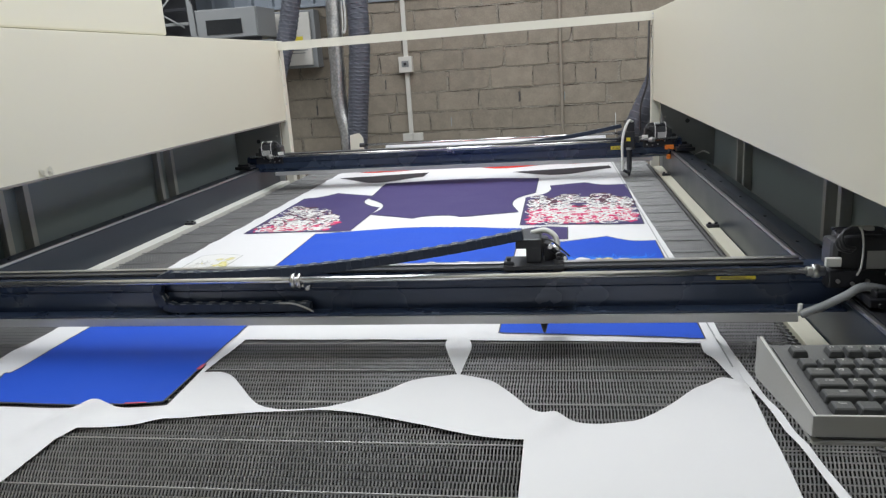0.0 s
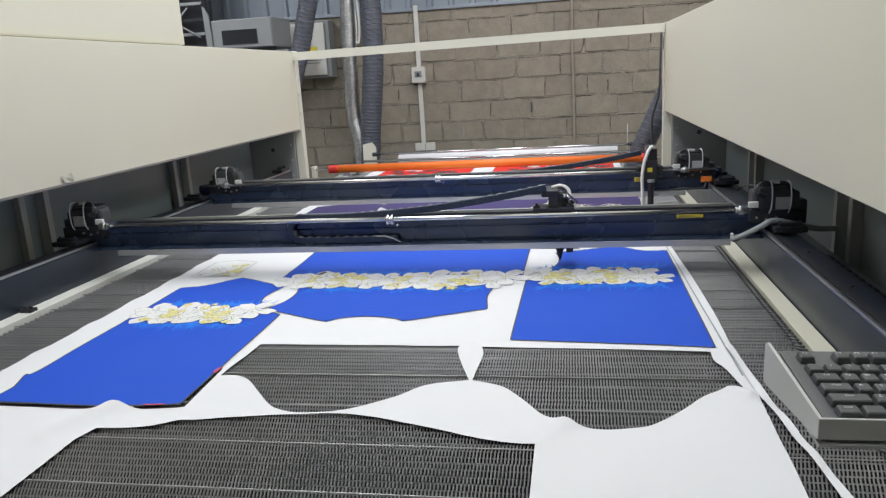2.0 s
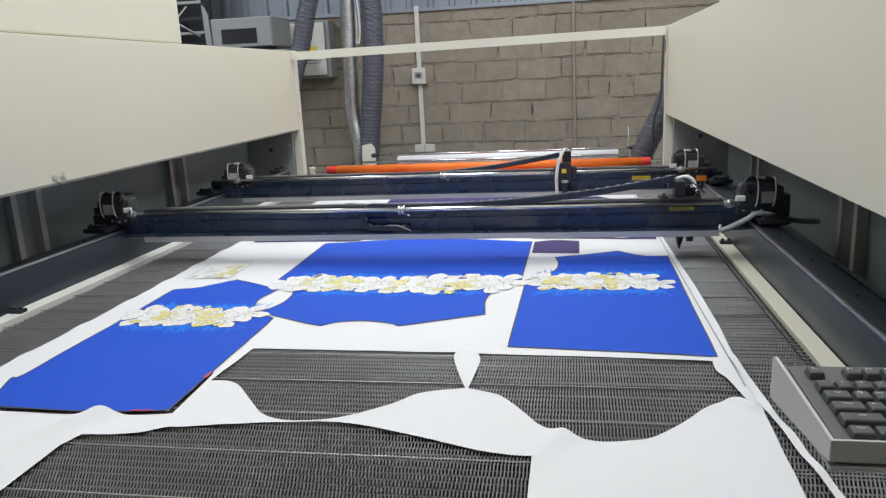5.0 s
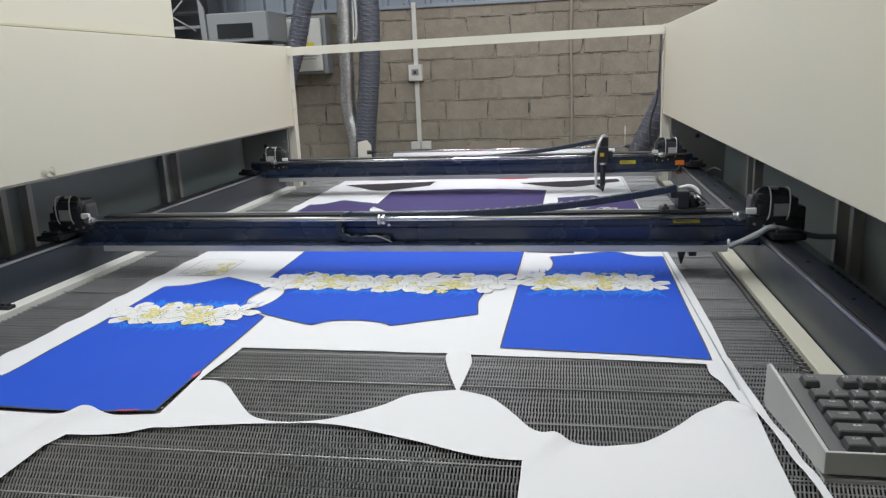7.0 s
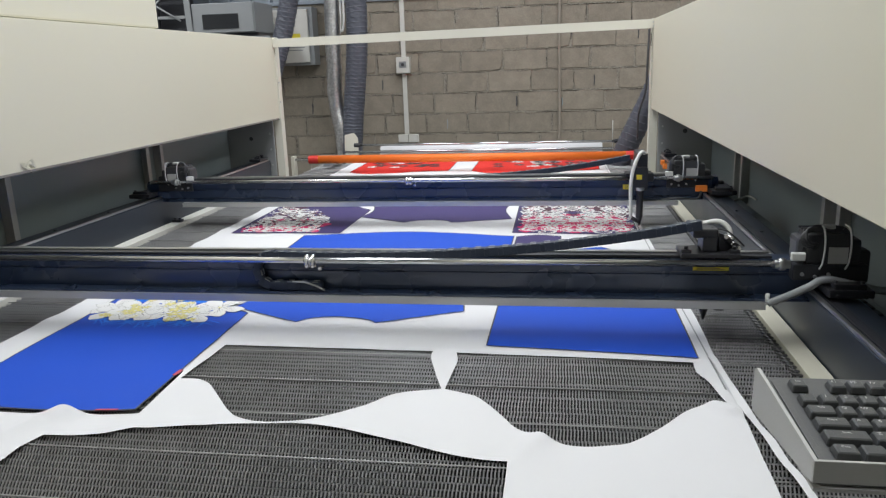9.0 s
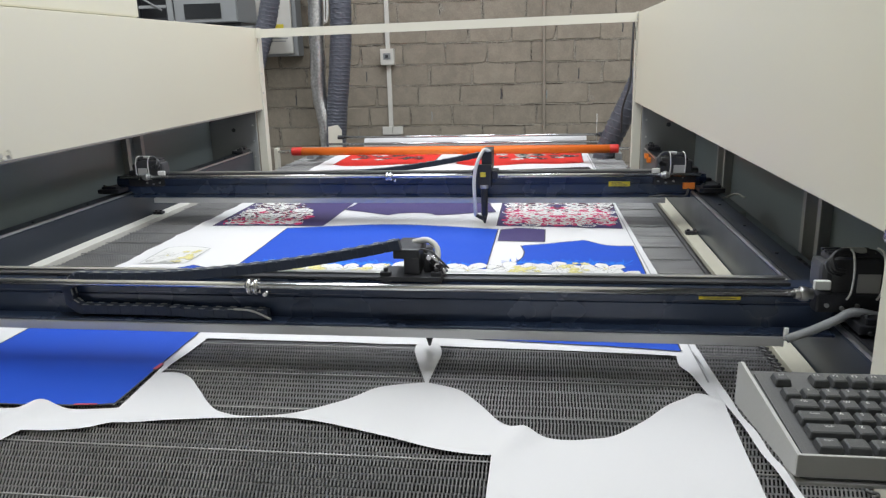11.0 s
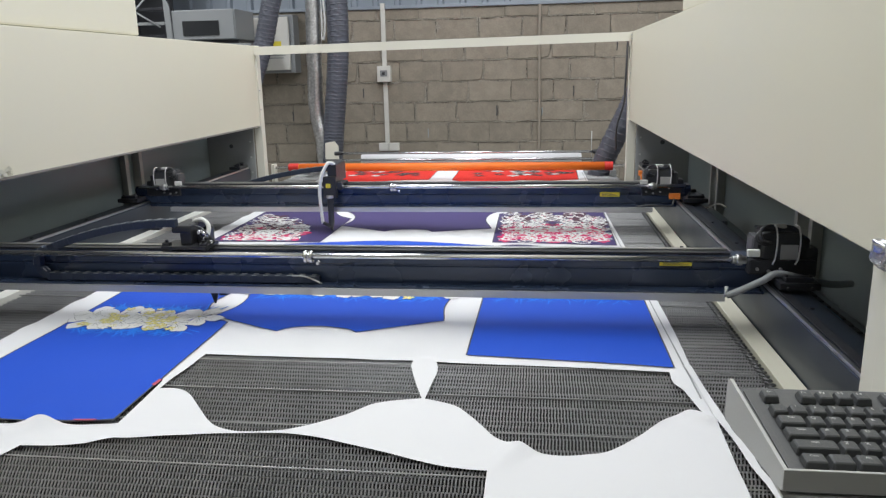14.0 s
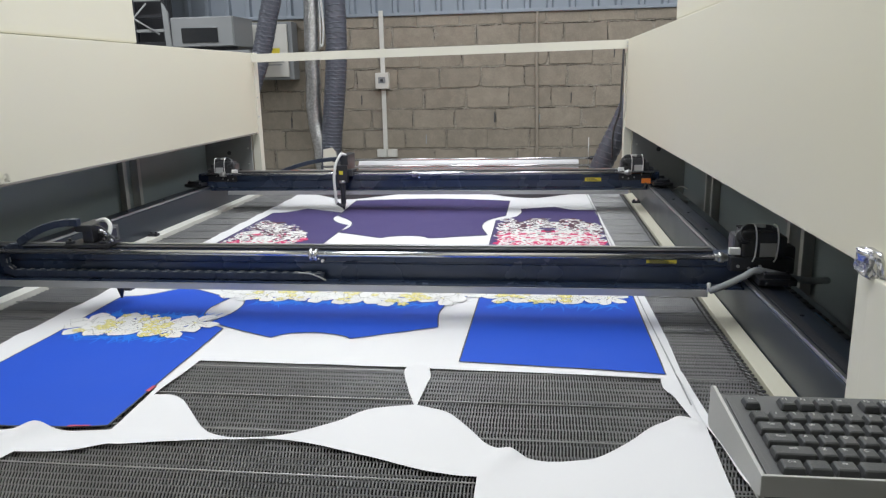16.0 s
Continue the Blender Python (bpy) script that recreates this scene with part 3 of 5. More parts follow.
        head = part("laser_head", body, BLACKMETAL, g, "black laser head with a hanging lens tube")
        sub("lens_tube", rod((0, -0.045, 0.17), (0, -0.045, 0.05), 0.014, seg=18, bevel=0.002), BLACKMETAL, head)
        sub("nozzle", rod((0, -0.045, 0.05), (0, -0.045, 0.016), 0.013, seg=18, r2=0.004), BLACKMETAL, head)
        sub("collar", rod((0, -0.045, 0.165), (0, -0.045, 0.178), 0.018, seg=18, bevel=0.002), STEEL, head)
        sub("yellow_sticker", box(-0.016, 0.006, -0.0525, -0.0505, 0.212, 0.232, 0.0004), YELLOW, head)
        sub("assist_hose", hose([(0.02, -0.02, 0.315), (-0.002, -0.045, 0.322), (-0.028, -0.065, 0.27), (-0.04, -0.07, 0.20), (-0.038, -0.068, 0.11), (-0.036, -0.06, 0.05)], 0.0075, None, 30, 10), WHITEPL, head, "white air tube", True)
        sub("hose_end", rod((-0.036, -0.06, 0.055), (-0.004, -0.048, 0.034), 0.0085, seg=12), BLACKMETAL, head)
    else:
        body = bmesh.new()
        box(-0.075, 0.065, 0.01, 0.10, 0.220, 0.231, 0.002, body)
        for k in (-0.062, 0.052):
            box(k - 0.012, k + 0.012, 0.016, 0.034, 0.215, 0.240, 0.003, body)
            rod((k, 0.025, 0.240), (k, 0.025, 0.248), 0.005, body, 8)
        box(-0.022, 0.014, 0.030, 0.10, 0.231, 0.272, 0.004, body)
        box(-0.046, 0.014, 0.028, 0.145, 0.266, 0.289, 0.006, body)
        box(0.020, 0.036, 0.05, 0.13, 0.231, 0.262, 0.003, body)
        head = part("laser_head", body, BLACKMETAL, g, "black carriage bracket carrying the laser head")
        tube = bmesh.new()
        rod((0.012, 0.150, 0.266), (0.012, 0.150, 0.06), 0.016, tube, 18)
        box(-0.012, 0.036, 0.125, 0.175, 0.10, 0.16, 0.004, tube)
        sub("lens_tube", tube, BLACKMETAL, head)
        sub("nozzle", rod((0.012, 0.150, 0.06), (0.012, 0.150, 0.014), 0.016, seg=18, r2=0.003), BLACKMETAL, head)
        sub("lens_clamp", box(0.035, 0.06, 0.13, 0.17, 0.045, 0.075, 0.003), BLACKMETAL, head)
        sub("assist_hose", hose([(-0.01, 0.10, 0.288), (0.022, 0.09, 0.296), (0.044, 0.08, 0.285), (0.050, 0.07, 0.266), (0.044, 0.06, 0.246)], 0.0068, None, 24, 10), WHITEPL, head, "white air tube", True)
        mir = bmesh.new()
        prism([(0.020, 0.232), (0.074, 0.232), (0.070, 0.244), (0.050, 0.256), (0.034, 0.270), (0.020, 0.274)], "y", 0.052, 0.060, mir)
        rod((0.030, 0.052, 0.264), (0.062, 0.036, 0.244), 0.006, mir, 10)
        sub("mirror_mount", mir, BLACKMETAL, head)
        for mx, mz in ((0.034, 0.268), (0.052, 0.250), (0.066, 0.238)):
            sub("adjusting_screw", rod((mx, 0.050, mz), (mx, 0.036, mz), 0.006, seg=12, bevel=0.001), CHROME, head)
        sub("mirror", rod((0.044, 0.046, 0.258), (0.050, 0.050, 0.264), 0.012, seg=18), CHROME, head)
        sub("signal_wire", hose([(0.0, 0.05, 0.288), (0.035, 0.045, 0.282), (0.060, 0.04, 0.262), (0.078, 0.04, 0.244)], 0.0022, None, 16, 6), BLACK, head, "", True)
    # drag chain: rigid links
    link = bmesh.new()
    w = 0.011
    box(-0.0176, 0.0176, -w, w, -0.0115, 0.0115, 0.0025, link)
    box(-0.0195, -0.006, -w - 0.0015, w + 0.0015, -0.0095, 0.0095, 0.002, link)
    # grey pads paint the dashed highlight along the top edges of the black links
    box(-0.008, 0.007, -w * 0.95, -w * 0.5, 0.0112, 0.0126, 0.0004, link, 1)
    box(-0.008, 0.007, w * 0.5, w * 0.95, 0.0112, 0.0126, 0.0004, link, 1)
    chain = [part("chain_link", link, (CHAINBLACK, GREYPLATE), g, "black plastic drag chain link")]
    for k in range(CHAINS[far]["links"] - 1):
        o = new("chain_link", chain[0].data)
        o.parent = g
        o["label"] = chain[0]["label"]
        chain.append(o)
    if far:
        part("chain_tray", box(-1.78, -0.5, 0.104, 0.15, 0.150, 0.154, 0.001), BLACKMETAL, g)
    else:
        # added pale tube draws the curved highlight where the dark chain ends
        part("chain_end_strip", hose([(-0.70, 0.0165, 0.1455), (-0.665, 0.0165, 0.144), (-0.635, 0.0165, 0.134), (-0.612, 0.0165, 0.122)], 0.0026, None, 16, 8), KEYTRAY, g, "pale strip standing for the highlight at the fixed end of the chain", True)
    return g, head, chain


CHAIN_STEP = 0.0355
# the near chain runs before its beam in a wide bend, the far one lies flat behind its beam
CHAINS = {
    False: {"links": 39, "bend": 0.043, "top": 0.218, "y": 0.029, "fixed": -0.638},
    True: {"links": 38, "bend": 0.017, "top": 0.199, "y": 0.127, "fixed": -0.583},
}
near_gantry, near_head, near_chain = gantry(False)
far_gantry, far_head, far_chain = gantry(True)


def chain_height(u, run, top):
    """Height of the sagging upper run: bowed up while it is short, laid down along the tray while it is long."""
    u = min(1.0, max(0.0, u))
    k = min(1.0, max(0.0, (run - 0.38) / 0.34))
    return top - 0.007 * k * u * (1 - u) * 4 + 0.080 * (k * (1 - u) ** (1.7 + 2.4 * max(0.0, run - 0.85)) + (1 - k) * (1 - u ** 2))


def bend_turn(a):
    """Tilt of a link in the bend; a link is the same both ways up, so it stays within a quarter turn."""
    d = -math.degrees(a)
    return d if d > -90 else d + 180


def chain_poses(x, far):
    """Poses of the chain's links with the head at x: down the slope from the bracket, round the bend, back to the fixed end."""
    c = CHAINS[far]
    r, top, y = c["bend"], c["top"], c["y"]
    total, turn = (c["links"] - 1) * CHAIN_STEP, math.pi * c["bend"]
    x -= 0.045
    run = (x - c["fixed"] + total - turn) / 2
    bend = x - run
    out = []
    for k in range(c["links"]):
        s = k * CHAIN_STEP
        if s < run:
            u = s / run
            z = chain_height(u, run, top)
            tilt = math.degrees(math.atan2(z - chain_height(u + 0.01, run, top), 0.01 * run))
            out.append(pose(x - s, y, z, 0, -tilt, 0))
        elif s < run + turn:
            a = (s - run) / r
            out.append(pose(bend - r * math.sin(a), y, top - r * (1 - math.cos(a)), 0, bend_turn(a), 0))
        else:
            out.append(pose(bend + s - run - turn, y, top - 2 * r, 0, 0, 0))
    return out


# ---- printed cloth on the belt ----
CLOTH_Z = 0.0
# start and end of each crease, its height and width, and how far back it reaches
FOLDS = [((-1.035, 1.372), (-1.11, 1.24), 0.025, 0.034, 1.376), ((-0.012, 1.37), (-0.075, 1.25), 0.016, 0.026, 9),
         ((0.36, 1.50), (0.29, 1.56), 0.010, 0.02, 9), ((-0.27, 1.78), (-0.27, 1.66), 0.004, 0.02, 9)]


def cloth_height(x, y):
    """Gentle waves, and the few folds where the cut edge lifts."""
    z = CLOTH_Z + 0.0016 * noise.noise((x * 3, y * 3, 0)) + 0.0010 * noise.noise((x * 11, y * 9, 4))
    for (ax, ay), (bx, by), h, w, reach in FOLDS:
        if y > reach:
            continue
        dx, dy = bx - ax, by - ay
        u = max(0, min(1, ((x - ax) * dx + (y - ay) * dy) / (dx * dx + dy * dy)))
        d2 = (x - ax - u * dx) ** 2 + (y - ay - u * dy) ** 2
        z += h * (1 - 0.8 * u) * math.exp(-d2 / (w * w))
    return max(z, -0.0014)


def runs(*pieces):
    """A closed outline of runs; each run is a smooth line through its points, and runs meet in corners."""
    out = []
    for p in pieces:
        if len(p) == 2:
            a, b = Vector((*p[0], 0)), Vector((*p[1], 0))
            n = max(1, int((b - a).length / 0.05))
            line = [a.lerp(b, k / n) for k in range(n + 1)]
        else:
            line = spline([(*q, 0) for q in p], 6 * (len(p) - 1))
        for v in line:
            if not out or (Vector((*out[-1], 0)) - v).length > 1e-4:
                out.append((v.x, v.y))
    if (Vector(out[0]) - Vector(out[-1])).length < 1e-4:
        out.pop()
    return out


def sheet_bm(outlines, lift, cell=0.045, fine=False):
    """A flat sheet with holes, cut into small cells and laid over the waves of the cloth."""
    cu = bpy.data.curves.new("sheet", "CURVE")
    cu.dimensions, cu.fill_mode = "2D", "BOTH"
    for o in outlines:
        s = cu.splines.new("POLY")
        s.points.add(len(o) - 1)
        for p, (x, y) in zip(s.points, o):
            p.co = (x, y, 0, 1)
        s.use_cyclic_u = True
    ob = bpy.data.objects.new("sheet", cu)
    scene.collection.objects.link(ob)
    dg = bpy.context.evaluated_depsgraph_get()
    dg.update()
    me = bpy.data.meshes.new_from_object(ob.evaluated_get(dg))
    bpy.data.objects.remove(ob)
    bpy.data.curves.remove(cu)
    bm = bmesh.new()
    bm.from_mesh(me)
    bpy.data.meshes.remove(me)
    bmesh.ops.remove_doubles(bm, verts=bm.verts, dist=1e-5)
    xs_ = [v.co.x for v in bm.verts]
    ys_ = [v.co.y for v in bm.verts]
    for lo, hi, no in ((min(xs_), max(xs_), (1, 0, 0)), (min(ys_), max(ys_), (0, 1, 0))):
        k = math.ceil(lo / cell)
        while k * cell < hi:
            bmesh.ops.bisect_plane(bm, geom=bm.verts[:] + bm.edges[:] + bm.faces[:], plane_co=Vector(no) * k * cell, plane_no=no, dist=1e-5)
            k += 1
    for (ax, ay), (bx, by), h, w, reach in FOLDS if fine else ():
        lo_x, hi_x, lo_y, hi_y = min(ax, bx) - 2.5 * w, max(ax, bx) + 2.5 * w, min(ay, by) - 2.5 * w, max(ay, by) + 2.5 * w
        for lo, hi, no in ((lo_x, hi_x, (1, 0, 0)), (lo_y, hi_y, (0, 1, 0))):
            for k in range(int((hi - lo) / 0.007)):
                fs = [f for f in bm.faces if lo_x < f.calc_center_median().x < hi_x and lo_y < f.calc_center_median().y < hi_y]
                geom = list({g for f in fs for g in f.verts} | {g for f in fs for g in f.edges}) + fs
                bmesh.ops.bisect_plane(bm, geom=geom, plane_co=Vector(no) * (lo + 0.0071 * k + 0.0013), plane_no=no, dist=1e-5)
    for v in bm.verts:
        v.co.z = cloth_height(v.co.x, v.co.y) + lift
    for f in bm.faces:
        f.smooth = True
        if f.normal.z < 0:
            f.normal_flip()
    return bm


def ribbon(line, w, lift, bm=None, mi=0, closed=True, taper=False):
    """A flat line of ink along an outline."""
    t = bmesh.new()
    n = len(line)
    left, right = [], []
    for i in range(n):
        p, q = (line[i - 1], line[(i + 1) % n]) if closed else (line[max(i - 1, 0)], line[min(i + 1, n - 1)])
        d = Vector((q[0] - p[0], q[1] - p[1]))
        d = d.normalized() if d.length > 1e-9 else Vector((1, 0))
        ww = w / 2 * (max(0.12, math.sin(math.pi * (i + 0.5) / n)) if taper else 1)
        for side, s in ((left, 1), (right, -1)):
            x, y = line[i][0] - s * d.y * ww, line[i][1] + s * d.x * ww
            side.append(t.verts.new((x, y, cloth_height(x, y) + lift)))
    for i in range(n if closed else n - 1):
        j = (i + 1) % n
        t.faces.new((left[i], right[i], right[j], left[j]))
    return merge(bm, t, mi)


def blob(outline, lift, bm, mi):
    """A small flat patch of ink."""
    t = bmesh.new()
    t.faces.new([t.verts.new((x, y, cloth_height(x, y) + lift)) for x, y in outline])
    return merge(bm, t, mi)


# the outlines that the cutter has already taken out
hole_a = runs([(-1.022, 1.276), (-0.96, 1.282), (-0.903, 1.296), (-0.876, 1.310), (-0.852, 1.323), (-0.817, 1.327), (-0.734, 1.344), (-0.613, 1.363), (-0.52, 1.372), (-0.44, 1.362), (-0.284, 1.313), (-0.177, 1.273), (-0.082, 1.257)], [(-0.082, 1.257), (-0.085, 0.80)], [(-0.085, 0.80), (-1.03, 0.80)], [(-1.03, 0.80), (-1.038, 1.226)], [(-1.038, 1.226), (-1.022, 1.276)])
hole_b = runs([(-0.863, 1.784), (-0.618, 1.778), (-0.303, 1.774)], [(-0.303, 1.774), (-0.302, 1.735), (-0.277, 1.645), (-0.249, 1.558)], [(-0.249, 1.558), (-0.345, 1.526), (-0.405, 1.458), (-0.50, 1.392), (-0.59, 1.373), (-0.647, 1.383), (-0.686, 1.412), (-0.744, 1.483), (-0.792, 1.541), (-0.833, 1.565), (-0.876, 1.564)], [(-0.876, 1.564), (-0.873, 1.631), (-0.866, 1.70), (-0.863, 1.784)])
hole_c = runs([(-0.243, 1.770), (0.324, 1.748)], [(0.324, 1.748), (0.322, 1.69), (0.337, 1.647), (0.348, 1.58), (0.355, 1.533)], [(0.355, 1.533), (0.336, 1.536), (0.301, 1.517), (0.261, 1.484), (0.206, 1.414), (0.145, 1.352), (0.101, 1.336), (0.058, 1.328), (0.02, 1.332), (-0.02, 1.350), (-0.072, 1.389), (-0.101, 1.433), (-0.141, 1.494), (-0.169, 1.527), (-0.21, 1.546), (-0.241, 1.557)], [(-0.241, 1.560), (-0.237, 1.64), (-0.233, 1.719), (-0.243, 1.770)])
slit = runs([(-0.905, 1.64), (-0.890, 1.60)], [(-0.890, 1.60), (-0.877, 1.386)], [(-0.877, 1.386), (-0.90, 1.380), (-0.99, 1.369), (-1.097, 1.362), (-1.238, 1.367), (-1.40, 1.373)], [(-1.40, 1.373), (-1.40, 1.384)], [(-1.40, 1.384), (-1.316, 1.384), (-1.16, 1.3785), (-1.097, 1.3765), (-0.99, 1.384), (-0.893, 1.397)], [(-0.893, 1.397), (-0.905, 1.64)])
left_edge = [(-1.505 + 0.004 * math.sin(k * 1.3) + 0.003 * math.sin(k * 3.7), 5.5 - k * 0.05) for k in range(100)]
outer = left_edge + runs([(-1.50, 0.55), (0.335, 0.55)], [(0.335, 0.55), (0.366, 1.155), (0.371, 1.31), (0.377, 1.5), (0.379, 1.74), (0.385, 2.0), (0.384, 2.3), (0.374, 2.7), (0.356, 3.6), (0.340, 4.83), (0.335, 5.5)])
cloth = tagged(link_mesh("printed_cloth", sheet_bm([outer, hole_a, hole_b, hole_c, slit], 0.0, fine=True), CLOTH), "white polyester cloth with printed garment panels, partly cut out", "fabric")
part("selvedge_line", ribbon([(0.367 - 0.0012 * k, 1.6 + 0.1 * k) for k in range(38)], 0.004, 0.0012, closed=False), GREYPLATE, cloth)
# loose strip of selvedge beside the cloth
loose = bmesh.new()
mid = spline([(0.370, 1.78, 0.004), (0.376, 1.69, 0.004), (0.382, 1.53, 0.005), (0.389, 1.45, 0.004), (0.397, 1.37, 0.006), (0.404, 1.30, 0.004), (0.410, 1.24, 0.005), (0.418, 1.16, 0.004), (0.43, 1.0, 0.004), (0.45, 0.8, 0.004)], 60)
lv = [(loose.verts.new(c + Vector((-0.008, 0, 0.001 + 0.002 * math.sin(k * 0.35)))), loose.verts.new(c + Vector((0.009, 0, 0.002 * math.sin(k * 0.5 + 1))))) for k, c in enumerate(mid)]
for p, q in zip(lv, lv[1:]):
    loose.faces.new((p[0], p[1], q[1], q[0]))
tagged(link_mesh("selvedge_strip", loose, CLOTH, None, "", True), "narrow loose strip of white cloth edge on the belt", "fabric strip")

PANELS = {
    "blue_right": (BLUE, runs([(-0.172, 1.818), (0.340, 1.772)], [(0.340, 1.772), (0.345, 2.78)], [(0.345, 2.78), (0.25, 2.785), (0.17, 2.865)], [(0.17, 2.865), (-0.07, 2.765)], [(-0.07, 2.765), (-0.055, 2.66), (-0.075, 2.55), (-0.162, 2.44)], [(-0.162, 2.44), (-0.172, 1.818)])),
    "blue_middle": (BLUE, runs([(-1.075, 3.04), (-0.62, 3.115), (-0.17, 3.04)], [(-0.17, 3.04), (-0.178, 2.42)], [(-0.178, 2.42), (-0.25, 2.34), (-0.275, 2.22), (-0.262, 2.08)], [(-0.262, 2.08), (-0.50, 1.965)], [(-0.50, 1.965), (-0.53, 1.99), (-0.61, 2.01), (-0.69, 2.00), (-0.732, 1.962)], [(-0.732, 1.962), (-0.97, 2.08)], [(-0.97, 2.08), (-0.935, 2.19), (-0.95, 2.31), (-1.06, 2.44)], [(-1.06, 2.44), (-1.075, 3.04)])),
    "blue_left": (BLUE, runs([(-1.39, 1.386), (-1.316, 1.386), (-1.16, 1.380), (-1.097, 1.378), (-0.99, 1.386), (-0.944, 1.389), (-0.894, 1.400)], [(-0.894, 1.400), (-0.905, 2.03)], [(-0.905, 2.03), (-0.985, 2.09), (-1.03, 2.20), (-1.01, 2.335)], [(-1.01, 2.335), (-1.225, 2.46)], [(-1.225, 2.46), (-1.32, 2.36), (-1.405, 2.335)], [(-1.405, 2.335), (-1.395, 1.945)], [(-1.395, 1.945), (-1.398, 1.763), (-1.392, 1.592), (-1.397, 1.548), (-1.409, 1.544), (-1.392, 1.496), (-1.383, 1.463), (-1.39, 1.386)])),
    "purple_tab": (PURPLE, runs([(-0.16, 2.84), (0.02, 2.83)], [(0.02, 2.83), (0.022, 3.035)], [(0.022, 3.035), (-0.07, 3.06), (-0.158, 3.03)], [(-0.158, 3.03), (-0.16, 2.84)])),
    "flower_tab": (PETAL, runs([(-1.44, 2.475), (-1.265, 2.475)], [(-1.265, 2.475), (-1.265, 2.69)], [(-1.265, 2.69), (-1.36, 2.715), (-1.44, 2.69)], [(-1.44, 2.69), (-1.44, 2.475)])),
    "purple_left": (PURPLE, runs([(-1.43, 3.08), (-0.93, 3.08)], [(-0.93, 3.08), (-0.92, 3.60)], [(-0.92, 3.60), (-1.00, 3.68), (-1.05, 3.80), (-1.03, 3.95)], [(-1.03, 3.95), (-1.28, 4.08)], [(-1.28, 4.08), (-1.36, 3.97), (-1.435, 3.94)], [(-1.435, 3.94), (-1.43, 3.08)])),
    "purple_middle": (PURPLE, runs([(-1.06, 4.37), (-0.59, 4.44), (-0.13, 4.36)], [(-0.13, 4.36), (-0.135, 3.87)], [(-0.135, 3.87), (-0.22, 3.74), (-0.24, 3.58), (-0.20, 3.38)], [(-0.20, 3.38), (-0.47, 3.305)], [(-0.47, 3.305), (-0.50, 3.34), (-0.57, 3.36), (-0.65, 3.34), (-0.69, 3.305)], [(-0.69, 3.305), (-0.93, 3.43)], [(-0.93, 3.43), (-0.90, 3.56), (-0.93, 3.70), (-1.04, 3.86)], [(-1.04, 3.86), (-1.06, 4.37)])),
    "purple_right": (PURPLE, runs([(-0.18, 3.10), (0.335, 3.06)], [(0.335, 3.06), (0.345, 4.04)], [(0.345, 4.04), (0.22, 4.05), (0.13, 4.14)], [(0.13, 4.14), (-0.06, 4.08)], [(-0.06, 4.08), (-0.055, 3.95), (-0.09, 3.83), (-0.18, 3.74)], [(-0.18, 3.74), (-0.18, 3.10)])),
    "sleeve_left": (DARKPRINT, runs([(-1.44, 4.66), (-0.86, 4.76)], [(-0.86, 4.76), (-0.87, 4.60)], [(-0.87, 4.60), (-0.97, 4.52), (-1.08, 4.43), (-1.18, 4.42), (-1.30, 4.53), (-1.44, 4.66)])),
    "sleeve_right": (DARKPRINT, runs([(-0.30, 4.64), (0.30, 4.76)], [(0.30, 4.76), (0.31, 4.65)], [(0.31, 4.65), (0.20, 4.58), (0.08, 4.48), (-0.04, 4.46), (-0.16, 4.52), (-0.30, 4.64)])),
    "red_left": (RED, runs([(-1.40, 4.93), (-1.30, 4.86), (-1.12, 4.865), (-0.90, 4.93), (-0.72, 4.96)], [(-0.72, 4.96), (-0.72, 5.48)], [(-0.72, 5.48), (-1.40, 5.48)], [(-1.40, 5.48), (-1.40, 4.93)])),
    "red_right": (RED, runs([(-0.56, 4.94), (-0.45, 4.84), (-0.30, 4.83), (-0.10, 4.92), (0.10, 4.90), (0.28, 4.95)], [(0.28, 4.95), (0.29, 5.48)], [(0.29, 5.48), (-0.56, 5.48)], [(-0.56, 5.48), (-0.56, 4.93)])),
}
for name, (m, o) in PANELS.items():
    p = part("garment_panel", sheet_bm([o], 0.0012), m, cloth, m.name.split("_")[0] + " printed garment panel")
    part("cut_outline", ribbon(o, 0.0040 if m is not PETAL else 0.0035, 0.0022), LINE if m is not PETAL else GREYPLATE, p)

rnd = random.Random(7)


def petal(cx, cy, a, r, w, k=8):
    """The outline of a petal that leaves the flower's centre in the direction a."""
    pts = []
    for i in range(2 * k):
        u = i / (2 * k) * 2 * math.pi
        l = r * (0.5 - 0.5 * math.cos(u)) * (1 + 0.06 * math.sin(5 * u))
        s = w * math.sin(u) * (0.35 + 0.65 * (0.5 - 0.5 * math.cos(u)))
        pts.append((cx + l * math.cos(a) - s * math.sin(a), cy + l * math.sin(a) + s * math.cos(a)))
    return pts


def grow(o, g):
    cx, cy = sum(p[0] for p in o) / len(o), sum(p[1] for p in o) / len(o)
    return [(cx + (x - cx) * g, cy + (y - cy) * g) for x, y in o]


def big_flower(bm, x, y, r, z, petal_mat=0):
    a0 = rnd.uniform(0, 6.28)
    for k in range(5):
        a = a0 + k * 1.2566 + rnd.uniform(-0.12, 0.12)
        rr = r * rnd.uniform(0.85, 1.1)
        o = petal(x, y, a, rr, rr * 0.42)
        blob(grow(o, 1.032), z + k * 0.00005, bm, 1)
        blob(o, z + 0.00004 + k * 0.00005, bm, petal_mat)
        for d in (-0.22, 0.0, 0.2):
            l = rr * rnd.uniform(0.45, 0.75)
            ribbon([(x + l * u * math.cos(a + d * u), y + l * u * math.sin(a + d * u)) for u in (0.15, 0.5, 1.0)], 0.0011, z + 0.00036, bm, 1, False, True)
    blob([(x + 0.006 * math.cos(i), y + 0.006 * math.sin(i)) for i in range(6)], z + 0.0004, bm, 2)


